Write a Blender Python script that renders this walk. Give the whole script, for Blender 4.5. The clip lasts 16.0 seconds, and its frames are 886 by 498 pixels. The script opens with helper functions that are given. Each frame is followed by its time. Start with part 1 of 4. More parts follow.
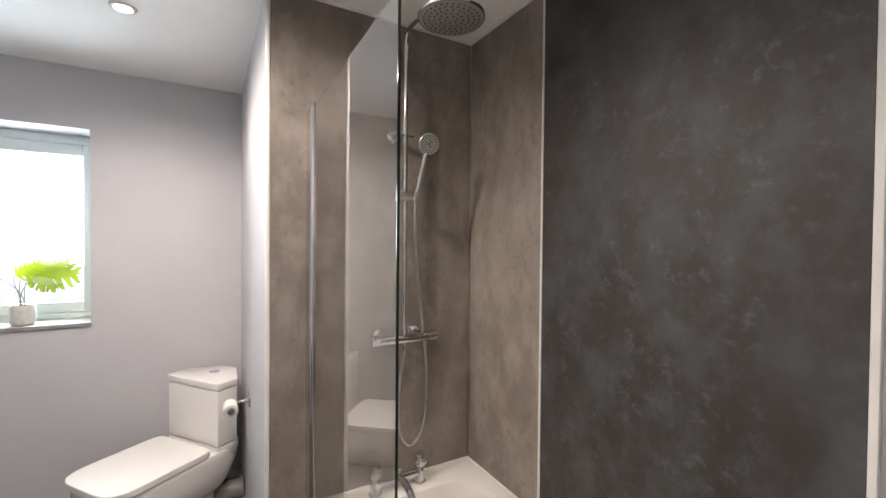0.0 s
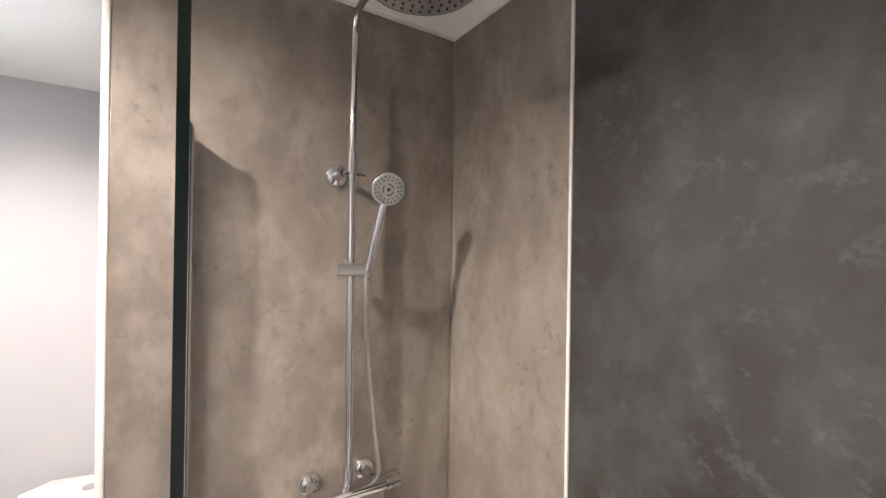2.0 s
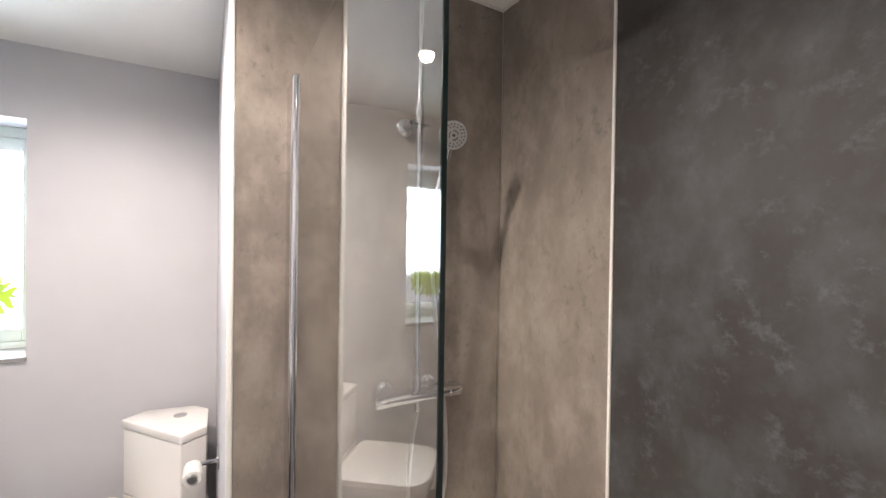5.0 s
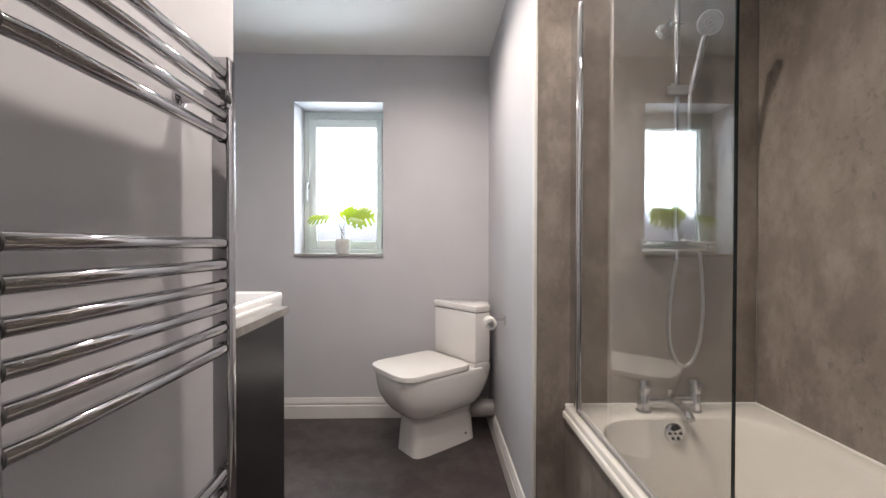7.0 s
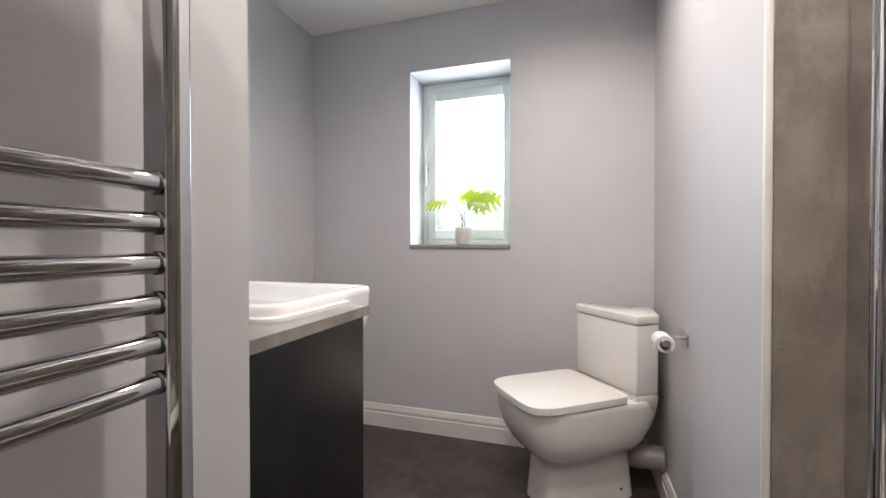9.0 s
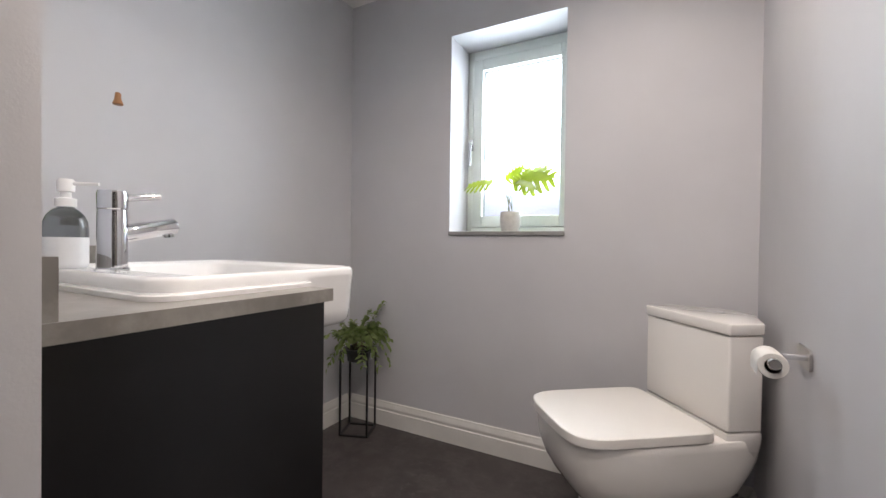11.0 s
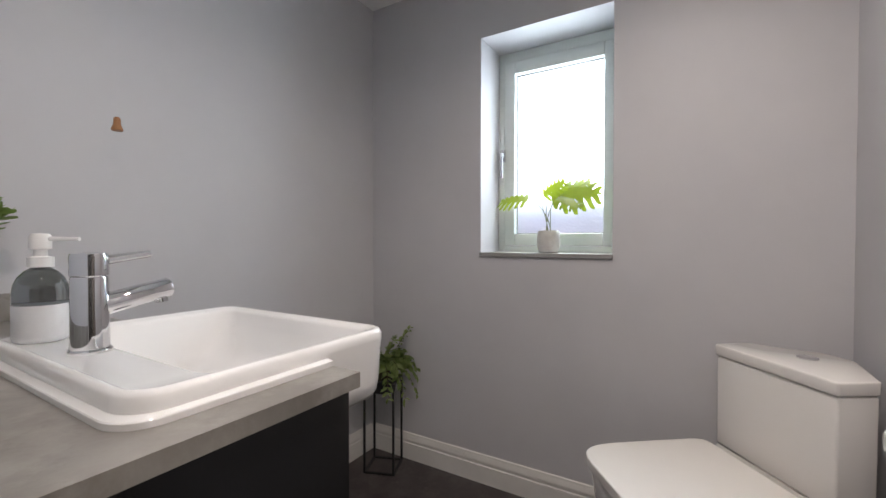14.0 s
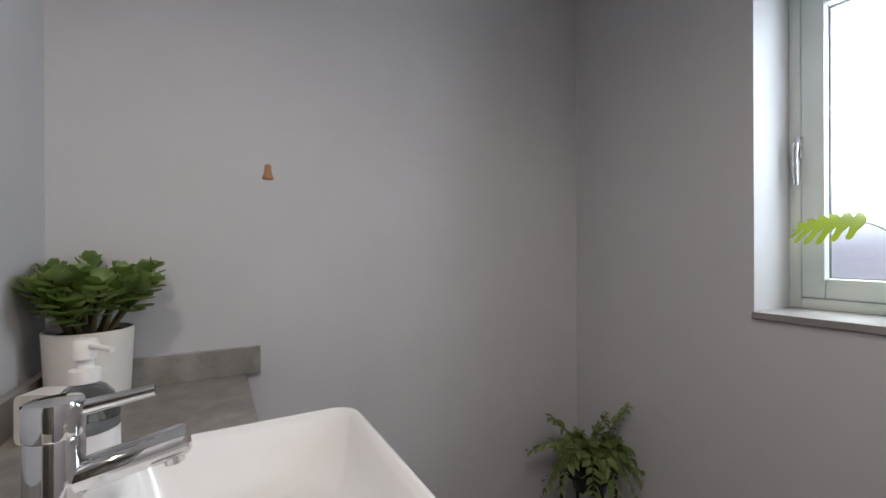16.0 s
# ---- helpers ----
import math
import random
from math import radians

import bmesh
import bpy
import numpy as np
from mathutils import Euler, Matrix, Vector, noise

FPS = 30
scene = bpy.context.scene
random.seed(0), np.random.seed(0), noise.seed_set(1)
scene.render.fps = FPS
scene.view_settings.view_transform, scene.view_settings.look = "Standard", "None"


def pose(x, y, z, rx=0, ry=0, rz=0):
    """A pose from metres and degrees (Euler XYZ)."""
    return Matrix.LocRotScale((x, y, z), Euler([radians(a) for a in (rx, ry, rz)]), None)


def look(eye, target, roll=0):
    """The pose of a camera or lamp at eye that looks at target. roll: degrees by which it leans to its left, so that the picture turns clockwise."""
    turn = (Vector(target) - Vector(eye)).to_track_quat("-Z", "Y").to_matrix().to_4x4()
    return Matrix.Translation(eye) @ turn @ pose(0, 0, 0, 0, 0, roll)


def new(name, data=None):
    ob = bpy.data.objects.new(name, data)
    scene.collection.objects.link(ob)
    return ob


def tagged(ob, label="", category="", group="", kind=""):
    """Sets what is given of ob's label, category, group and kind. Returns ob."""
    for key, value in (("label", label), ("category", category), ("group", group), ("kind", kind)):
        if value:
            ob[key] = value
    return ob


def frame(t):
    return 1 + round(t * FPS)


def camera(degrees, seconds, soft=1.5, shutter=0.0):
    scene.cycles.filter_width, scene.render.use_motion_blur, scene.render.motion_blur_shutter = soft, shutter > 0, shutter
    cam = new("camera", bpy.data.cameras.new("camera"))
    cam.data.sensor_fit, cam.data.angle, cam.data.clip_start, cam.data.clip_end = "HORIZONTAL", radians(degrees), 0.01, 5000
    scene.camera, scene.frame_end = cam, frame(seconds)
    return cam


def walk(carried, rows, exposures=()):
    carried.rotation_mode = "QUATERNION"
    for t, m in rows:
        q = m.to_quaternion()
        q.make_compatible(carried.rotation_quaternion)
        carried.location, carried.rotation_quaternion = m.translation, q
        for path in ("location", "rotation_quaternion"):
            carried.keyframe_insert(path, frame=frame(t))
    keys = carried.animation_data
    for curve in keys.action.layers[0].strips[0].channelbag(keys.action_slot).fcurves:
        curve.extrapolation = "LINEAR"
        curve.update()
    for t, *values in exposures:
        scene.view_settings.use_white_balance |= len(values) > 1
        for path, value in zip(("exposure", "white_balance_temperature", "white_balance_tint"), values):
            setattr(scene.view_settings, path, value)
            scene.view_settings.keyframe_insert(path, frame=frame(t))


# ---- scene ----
cam = camera(94.3, 16.0)
PATH = [
    (0, (-0.005, 0.158, 1.513), (0.986, 1.895, 1.482), 0.5),
    (0.5, (0.068, 0.28, 1.598), (1.08, 2.005, 1.573), 0.4),
    (1, (0.130, 0.423, 1.686), (1.166, 2.133, 1.687), 0.2),
    (1.5, (0.204, 0.531, 1.705), (1.267, 2.225, 1.684), 0.9),
    (2, (0.297, 0.639, 1.744), (1.380, 2.320, 1.745), 0.9),
    (2.5, (0.328, 0.650, 1.842), (1.429, 2.319, 1.802), 1.3),
    (3, (0.306, 0.637, 1.873), (1.430, 2.291, 1.841), 1.1),
    (5.5, (0.04, 0.468, 1.444), (0.911, 2.268, 1.427), 0.6),
    (6, (-0.051, 0.341, 1.31), (0.563, 2.244, 1.285), 0.6),
    (6.5, (-0.122, 0.242, 1.209), (0.192, 2.217, 1.185), 0.3),
    (7, (-0.205, 0.185, 1.146), (-0.156, 2.184, 1.124), 0.1),
    (7.5, (-0.235, 0.185, 1.118), (-0.377, 2.18, 1.096), 0.1),
    (8, (-0.243, 0.302, 1.129), (-0.535, 2.28, 1.103), -0.1),
    (8.5, (-0.244, 0.488, 1.118), (-0.694, 2.437, 1.091), -0.2),
    (9, (-0.208, 0.686, 1.085), (-0.814, 2.592, 1.062), -0.0),
    (11.5, (-0.135, 1.083, 0.962), (-1.099, 2.835, 0.935), 0.8),
    (12, (-0.131, 1.133, 0.785), (-1.044, 2.912, 0.74), 0.7),
    (12.5, (-0.13, 1.144, 0.674), (-0.99, 2.949, 0.624), 0.7),
    (13, (-0.14, 1.174, 0.752), (-0.996, 2.981, 0.705), 0.6),
    (13.5, (-0.203, 1.177, 0.982), (-1.097, 2.966, 0.954), 0.3),
    (14, (-0.273, 1.164, 1.129), (-1.302, 2.879, 1.097), 0.1),
    (14.5, (-0.329, 1.236, 1.195), (-1.57, 2.804, 1.166), -0.1),
    (15, (-0.364, 1.303, 1.257), (-1.828, 2.665, 1.222), -0.3),
    (15.5, (-0.467, 1.437, 1.260), (-2.085, 2.613, 1.260), -0.3),
    (16, (-0.522, 1.573, 1.263), (-2.272, 2.542, 1.263), -0.2),
]
walk(cam, [(t, look(eye, target, roll)) for t, eye, target, roll in PATH],
     exposures=[(0, 1.17), (1, 1.38), (2, 1.9), (2.5, 2.18), (3, 2.32), (5.5, 1.3), (6.5, 0.95), (7.5, 0.95), (9, 1.05), (11.5, 0.85), (12, 1.03), (12.5, 1.45), (13.2, 1.17), (14, 0.43), (15, 0.05), (15.5, 0.05), (16, 0.2)])

# ---- world, sun, lamps ----
world = bpy.data.worlds.new("sky")
scene.world = world
world.use_nodes = True
wn = world.node_tree
sky = wn.nodes.new("ShaderNodeTexSky")
sky.sky_type = "NISHITA"
sky.sun_disc = False
sky.sun_elevation = radians(38)
sky.sun_rotation = radians(160)
wn.links.new(sky.outputs[0], wn.nodes["Background"].inputs[0])
wn.nodes["Background"].inputs[1].default_value = 0.15

# plan of the room
XL, XW, XR, XS = -1.770, -0.694, 0.167, 1.005      # vanity wall, radiator wall, partition face, bath wall
YW, YB, YJ, YR, YS = 2.911, 1.690, 1.234, 1.236, -1.0   # window wall, bath end, panel joint, recess, behind
H = 2.392
WX0, WX1, WZ0, WZ1 = -1.115, -0.536, 1.067, 2.081  # window opening
# Third one is unseen, added at like spacing to light the front.
SPOTS = [(-0.285, 2.12), (-0.25, 1.26), (-0.25, 0.32)]


def lamp(name, kind, m, power, colour, **more):
    data = bpy.data.lights.new(name, kind)
    data.energy, data.color = power, colour
    ob = new(name, data)
    ob.matrix_world = m
    return ob, data


sun_ob, sun = lamp("sun", "SUN", look((0, 6, 6), (-0.6, 3.0, 1.0)), 1.0, (1.0, 0.95, 0.88))
sun.angle = radians(12)
day_ob, day = lamp("window_daylight", "AREA", look((-0.825, 3.46, 1.84), (-0.825, 2.4, 1.84)), 18.0, (0.80, 0.92, 1.0))
day.shape, day.size, day.size_y = "RECTANGLE", 0.85, 0.90
for (sx, sy), watts, cone, edge, bulb in zip(SPOTS, (22.0, 37.0, 30.0), (162, 170, 152), (0.8, 0.6, 0.8), (0.030, 0.036, 0.050)):
    o, d = lamp("downlight_lamp", "SPOT", look((sx, sy, H - 0.012), (sx, sy + 0.001, 0)), watts, (1.0, 0.886, 0.802))
    d.spot_size, d.spot_blend, d.shadow_soft_size = radians(cone), edge, bulb


# ---- materials ----
def material(name, colour, rough=0.5, metal=0.0, colour2=None, scale=8.0, detail=6.0, spread=(0.35, 0.65), bump=0.0, bump_scale=120.0, fine=0.0, rough_var=0.0, coat=0.0, stretch=(1, 1, 1), spec=0.5):
    m = bpy.data.materials.new(name)
    m.use_nodes = True
    nt = m.node_tree
    p = nt.nodes["Principled BSDF"]
    p.inputs["Base Color"].default_value = (*colour, 1)
    p.inputs["Roughness"].default_value = rough
    p.inputs["Metallic"].default_value = metal
    p.inputs["Coat Weight"].default_value = coat
    p.inputs["Coat Roughness"].default_value = 0.08
    p.inputs["Specular IOR Level"].default_value = spec
    tc = nt.nodes.new("ShaderNodeTexCoord")
    mp = nt.nodes.new("ShaderNodeMapping")
    mp.inputs["Scale"].default_value = stretch
    nt.links.new(tc.outputs["Object"], mp.inputs["Vector"])
    if colour2 is not None:
        n1 = nt.nodes.new("ShaderNodeTexNoise")
        n1.inputs["Scale"].default_value = scale
        n1.inputs["Detail"].default_value = detail
        n1.inputs["Roughness"].default_value = 0.62
        nt.links.new(mp.outputs[0], n1.inputs["Vector"])
        r = nt.nodes.new("ShaderNodeMapRange")
        r.inputs[1].default_value, r.inputs[2].default_value = spread
        nt.links.new(n1.outputs[0], r.inputs[0])
        mix = nt.nodes.new("ShaderNodeMix")
        mix.data_type = "RGBA"
        mix.inputs[6].default_value = (*colour, 1)
        mix.inputs[7].default_value = (*colour2, 1)
        nt.links.new(r.outputs[0], mix.inputs[0])
        out = mix.outputs[2]
        if fine:
            n2 = nt.nodes.new("ShaderNodeTexNoise")
            n2.inputs["Scale"].default_value = scale * 14
            n2.inputs["Detail"].default_value = 4
            nt.links.new(mp.outputs[0], n2.inputs["Vector"])
            r2 = nt.nodes.new("ShaderNodeMapRange")
            r2.inputs[1].default_value, r2.inputs[2].default_value = 0.3, 0.7
            r2.inputs[3].default_value, r2.inputs[4].default_value = 1 - fine, 1 + fine
            nt.links.new(n2.outputs[0], r2.inputs[0])
            mul = nt.nodes.new("ShaderNodeVectorMath")
            mul.operation = "SCALE"
            nt.links.new(out, mul.inputs[0])
            nt.links.new(r2.outputs[0], mul.inputs["Scale"])
            out = mul.outputs[0]
        nt.links.new(out, p.inputs["Base Color"])
        if rough_var:
            r3 = nt.nodes.new("ShaderNodeMapRange")
            r3.inputs[3].default_value, r3.inputs[4].default_value = rough - rough_var, rough + rough_var
            nt.links.new(n1.outputs[0], r3.inputs[0])
            nt.links.new(r3.outputs[0], p.inputs["Roughness"])
    if bump:
        n4 = nt.nodes.new("ShaderNodeTexNoise")
        n4.inputs["Scale"].default_value = bump_scale
        n4.inputs["Detail"].default_value = 5
        nt.links.new(tc.outputs["Object"], n4.inputs["Vector"])
        b = nt.nodes.new("ShaderNodeBump")
        b.inputs["Strength"].default_value = bump
        b.inputs["Distance"].default_value = 0.002
        nt.links.new(n4.outputs[0], b.inputs["Height"])
        nt.links.new(b.outputs[0], p.inputs["Normal"])
    return m


def concrete(name, dark, mid, light, cloud, streak, rough, vein):
    """Stone-effect wall board: wide clouds, trowelled blotches and fine scratches."""
    m = material(name, mid, rough)
    nt = m.node_tree
    p = nt.nodes["Principled BSDF"]
    tc = nt.nodes.new("ShaderNodeTexCoord")

    def noise_at(scale, detail, stretch, dist=0.0, rgh=0.6):
        mp = nt.nodes.new("ShaderNodeMapping")
        mp.inputs["Scale"].default_value = stretch
        nt.links.new(tc.outputs["Object"], mp.inputs["Vector"])
        n = nt.nodes.new("ShaderNodeTexNoise")
        n.inputs["Scale"].default_value, n.inputs["Detail"].default_value = scale, detail
        n.inputs["Distortion"].default_value, n.inputs["Roughness"].default_value = dist, rgh
        nt.links.new(mp.outputs[0], n.inputs["Vector"])
        return n.outputs[0]

    def ramp(src, lo, hi):
        r = nt.nodes.new("ShaderNodeMapRange")
        r.interpolation_type = "SMOOTHSTEP"
        r.inputs[1].default_value, r.inputs[2].default_value = lo, hi
        nt.links.new(src, r.inputs[0])
        return r.outputs[0]

    def blend(fac, a, b, amount=1.0, mode="MIX"):
        mx = nt.nodes.new("ShaderNodeMix")
        mx.data_type, mx.blend_type = "RGBA", mode
        f = nt.nodes.new("ShaderNodeMath")
        f.operation = "MULTIPLY"
        f.inputs[1].default_value = amount
        nt.links.new(fac, f.inputs[0])
        nt.links.new(f.outputs[0], mx.inputs[0])
        for k, v in ((6, a), (7, b)):
            if isinstance(v, tuple):
                mx.inputs[k].default_value = (*v, 1)
            else:
                nt.links.new(v, mx.inputs[k])
        return mx.outputs[2]

    big = ramp(noise_at(cloud, 5, (1, 1, 0.6)), 0.35, 0.68)
    blot = ramp(noise_at(cloud * 2.6, 8, streak, 0.05, 0.62), 0.40, 0.70)
    pits = ramp(noise_at(cloud * 8.0, 7, (streak[0], streak[1], streak[2] * 1.35), 0.0, 0.70), 0.52, 0.70)
    fine = ramp(noise_at(cloud * 40, 4, (1, 1, 0.5)), 0.3, 0.7)
    c = blend(big, dark, mid)
    c = blend(blot, c, light, 0.58)
    smudge = ramp(noise_at(cloud * 4.2, 7, (streak[0], streak[1], streak[2] * 0.8), 0.15, 0.66), 0.54, 0.70)
    c = blend(smudge, c, dark, 0.55)
    patch = ramp(noise_at(cloud * 1.1, 4, (1.1, 0.9, 0.7)), 0.42, 0.64)
    both = nt.nodes.new("ShaderNodeMath")
    both.operation = "MULTIPLY"
    nt.links.new(pits, both.inputs[0])
    nt.links.new(patch, both.inputs[1])
    c = blend(both.outputs[0], c, vein, 0.70)
    c = blend(fine, c, dark, 0.12)
    nt.links.new(c, p.inputs["Base Color"])
    b = nt.nodes.new("ShaderNodeBump")
    b.inputs["Strength"].default_value, b.inputs["Distance"].default_value = 0.12, 0.002
    nt.links.new(blot, b.inputs["Height"])
    nt.links.new(b.outputs[0], p.inputs["Normal"])
    return m


PAINT = material("lilac_grey_paint", (0.541, 0.533, 0.555), 0.6, colour2=(0.571, 0.563, 0.582), scale=2.0, bump=0.10, bump_scale=260)
CEIL = material("ceiling_white", (0.84, 0.835, 0.82), 0.7, colour2=(0.86, 0.855, 0.84), scale=2.5, bump=0.06, bump_scale=200)
WHITE = material("white_gloss_paint", (0.78, 0.76, 0.73), 0.35, colour2=(0.72, 0.70, 0.67), scale=6, bump=0.05, bump_scale=60)
TRIM = material("white_plastic_trim", (0.76, 0.74, 0.71), 0.35, colour2=(0.70, 0.68, 0.65), scale=9)
GREY = concrete("taupe_stone_board", (0.161, 0.134, 0.114), (0.240, 0.206, 0.178), (0.345, 0.302, 0.265), 3.6, (1.15, 1.15, 0.75), 0.40, (0.105, 0.087, 0.073))
DARK = concrete("charcoal_stone_board", (0.026, 0.0205, 0.0185), (0.043, 0.0420, 0.0425), (0.080, 0.088, 0.091), 2.8, (1.0, 1.1, 0.9), 0.55, (0.092, 0.103, 0.106))
FLOOR = concrete("dark_stone_vinyl", (0.038, 0.030, 0.030), (0.067, 0.055, 0.054), (0.110, 0.094, 0.092), 3.4, (1, 1, 1), 0.42, (0.132, 0.115, 0.112))
CERAMIC = material("white_ceramic", (0.87, 0.84, 0.81), 0.12, colour2=(0.85, 0.82, 0.79), scale=3, coat=0.4)
LIDMAT = material("white_seat_plastic", (0.84, 0.81, 0.775), 0.28, colour2=(0.82, 0.79, 0.755), scale=4)
BASIN = material("white_basin_ceramic", (0.88, 0.87, 0.865), 0.08, colour2=(0.86, 0.85, 0.845), scale=3, coat=0.5)
ACRYLIC = material("white_bath_acrylic", (0.72, 0.69, 0.64), 0.16, colour2=(0.70, 0.67, 0.62), scale=3, coat=0.2)
CHROME = material("chrome", (0.75, 0.75, 0.76), 0.05, 1.0, colour2=(0.70, 0.70, 0.715), scale=12, rough_var=0.03)
# Darker copy of chrome: the dark surroundings it mirrors are put into its colour.
RADIATOR = material("radiator_chrome_darkened", (0.56, 0.555, 0.565), 0.05, 1.0, colour2=(0.51, 0.505, 0.515), scale=12, rough_var=0.03)
SATIN = material("satin_steel", (0.55, 0.54, 0.53), 0.3, 1.0, colour2=(0.48, 0.47, 0.46), scale=20)
CABINET = material("black_cabinet_board", (0.0030, 0.0030, 0.0040), 0.30, colour2=(0.0045, 0.0045, 0.0058), scale=5, bump=0.03, bump_scale=400, spec=0.6)
WORKTOP = concrete("grey_stone_worktop", (0.20, 0.185, 0.17), (0.29, 0.272, 0.252), (0.39, 0.37, 0.345), 5.0, (1, 1, 1), 0.30, (0.18, 0.165, 0.15))
UPVC = material("white_window_plastic", (0.74, 0.79, 0.76), 0.3, colour2=(0.70, 0.75, 0.72), scale=5)
SEAL = material("grey_rubber_seal", (0.13, 0.13, 0.13), 0.6)
SILL = material("grey_sill_tile", (0.30, 0.29, 0.285), 0.4, colour2=(0.23, 0.225, 0.22), scale=14, fine=0.05)
BLACK = material("black_metal_paint", (0.012, 0.012, 0.013), 0.45, colour2=(0.018, 0.018, 0.019), scale=30)
POTW = material("matt_white_pot", (0.74, 0.71, 0.68), 0.55, colour2=(0.70, 0.67, 0.64), scale=18, bump=0.05, bump_scale=220)
POTG = material("speckled_cream_pot", (0.62, 0.60, 0.57), 0.6, colour2=(0.52, 0.50, 0.48), scale=40, bump=0.1, bump_scale=250)
SOIL = material("dark_soil", (0.03, 0.022, 0.016), 0.95, colour2=(0.055, 0.04, 0.03), scale=90, bump=0.6, bump_scale=180)
PAPER = material("toilet_paper", (0.80, 0.78, 0.75), 0.9, colour2=(0.76, 0.74, 0.71), scale=60, bump=0.15, bump_scale=500)
CARD = material("cardboard_core", (0.30, 0.22, 0.15), 0.9, colour2=(0.26, 0.19, 0.13), scale=60)
WOOD = material("turned_pull_wood", (0.42, 0.20, 0.075), 0.45, colour2=(0.30, 0.13, 0.05), scale=14, stretch=(1, 1, 0.2))
CORD = material("white_cord", (0.62, 0.61, 0.60), 0.8)
PIPE = material("grey_waste_pipe", (0.30, 0.285, 0.275), 0.4, colour2=(0.25, 0.235, 0.23), scale=15)
NOZZLE = material("dark_rubber_nozzle", (0.03, 0.03, 0.03), 0.6)
FACE = material("grey_spray_face", (0.34, 0.33, 0.32), 0.32, 0.4, colour2=(0.30, 0.29, 0.28), scale=20)
PUMP = material("white_pump_plastic", (0.80, 0.79, 0.78), 0.3)
SOAPW = material("frosted_soap_band", (0.68, 0.68, 0.69), 0.45, colour2=(0.62, 0.62, 0.63), scale=15)
STEM = material("green_brown_stem", (0.14, 0.12, 0.05), 0.6, colour2=(0.09, 0.07, 0.035), scale=30)
BRICKS = material("outside_wall_render", (0.50, 0.44, 0.52), 0.9, colour2=(0.78, 0.70, 0.79), scale=9)
GROUND = material("outside_ground", (0.16, 0.16, 0.14), 0.95, colour2=(0.22, 0.21, 0.18), scale=4)


def leafmat(name, a, b, sub):
    m = material(name, a, 0.5, colour2=b, scale=14)
    p = m.node_tree.nodes["Principled BSDF"]
    nt = m.node_tree
    t = nt.nodes.new("ShaderNodeBsdfTranslucent")
    t.inputs[0].default_value = (*sub, 1)
    mx = nt.nodes.new("ShaderNodeMixShader")
    mx.inputs[0].default_value = 0.45
    nt.links.new(p.outputs[0], mx.inputs[1])
    nt.links.new(t.outputs[0], mx.inputs[2])
    nt.links.new(mx.outputs[0], nt.nodes["Material Output"].inputs[0])
    return m


STALK = material("pale_green_stalk", (0.30, 0.33, 0.17), 0.5, colour2=(0.22, 0.24, 0.11), scale=30)
MONSTERA = leafmat("monstera_leaf", (0.15, 0.21, 0.014), (0.24, 0.29, 0.02), (0.36, 0.47, 0.022))
FERN = leafmat("fern_leaf", (0.12, 0.175, 0.055), (0.34, 0.40, 0.17), (0.26, 0.36, 0.10))
JADE = leafmat("jade_leaf", (0.10, 0.17, 0.045), (0.34, 0.44, 0.17), (0.20, 0.30, 0.05))


def glass(name, tint, rough, ior=1.45, pattern=0.0):
    m = material(name, tint, rough)
    nt = m.node_tree
    p = nt.nodes["Principled BSDF"]
    p.inputs["Transmission Weight"].default_value = 1.0
    p.inputs["IOR"].default_value = ior
    if pattern:
        tc = nt.nodes.new("ShaderNodeTexCoord")
        v = nt.nodes.new("ShaderNodeTexNoise")
        v.inputs["Scale"].default_value, v.inputs["Detail"].default_value = 75, 3
        b = nt.nodes.new("ShaderNodeBump")
        b.inputs["Strength"].default_value, b.inputs["Distance"].default_value = pattern, 0.003
        nt.links.new(tc.outputs["Object"], v.inputs["Vector"])
        nt.links.new(v.outputs[0], b.inputs["Height"])
        nt.links.new(b.outputs[0], p.inputs["Normal"])
    return m


SCREEN = glass("clear_screen_glass", (0.97, 0.985, 0.98), 0.0, 1.5)
EDGE = material("dark_green_glass_edge", (0.0022, 0.0085, 0.0072), 0.10)
FROST = glass("frosted_window_glass", (0.98, 0.98, 1.0), 0.42, 1.45, 1.0)
BOTTLE = glass("smoky_bottle_glass", (0.34, 0.37, 0.39), 0.03, 1.45)
LENS = bpy.data.materials.new("lit_lens")
LENS.use_nodes = True
LENS.node_tree.nodes["Principled BSDF"].inputs["Emission Color"].default_value = (1, 0.93, 0.85, 1)
LENS.node_tree.nodes["Principled BSDF"].inputs["Emission Strength"].default_value = 6.0


# ---- mesh helpers ----
def box(bm, x0, x1, y0, y1, z0, z1, bevel=0.0, seg=2):
    tmp = bmesh.new()
    vs = [tmp.verts.new((x, y, z)) for z in (z0, z1) for y in (y0, y1) for x in (x0, x1)]
    for f in ((0, 2, 3, 1), (4, 5, 7, 6), (0, 1, 5, 4), (2, 6, 7, 3), (0, 4, 6, 2), (1, 3, 7, 5)):
        tmp.faces.new([vs[i] for i in f])
    if bevel:
        bmesh.ops.bevel(tmp, geom=tmp.edges[:], offset=bevel, segments=seg, profile=0.5, affect="EDGES")
    add(bm, tmp)
    return bm


def add(bm, tmp, m=None):
    """Moves what is in tmp into bm."""
    made = {v: bm.verts.new(m @ v.co if m else v.co) for v in tmp.verts}
    for f in tmp.faces:
        bm.faces.new([made[v] for v in f.verts])
    tmp.free()


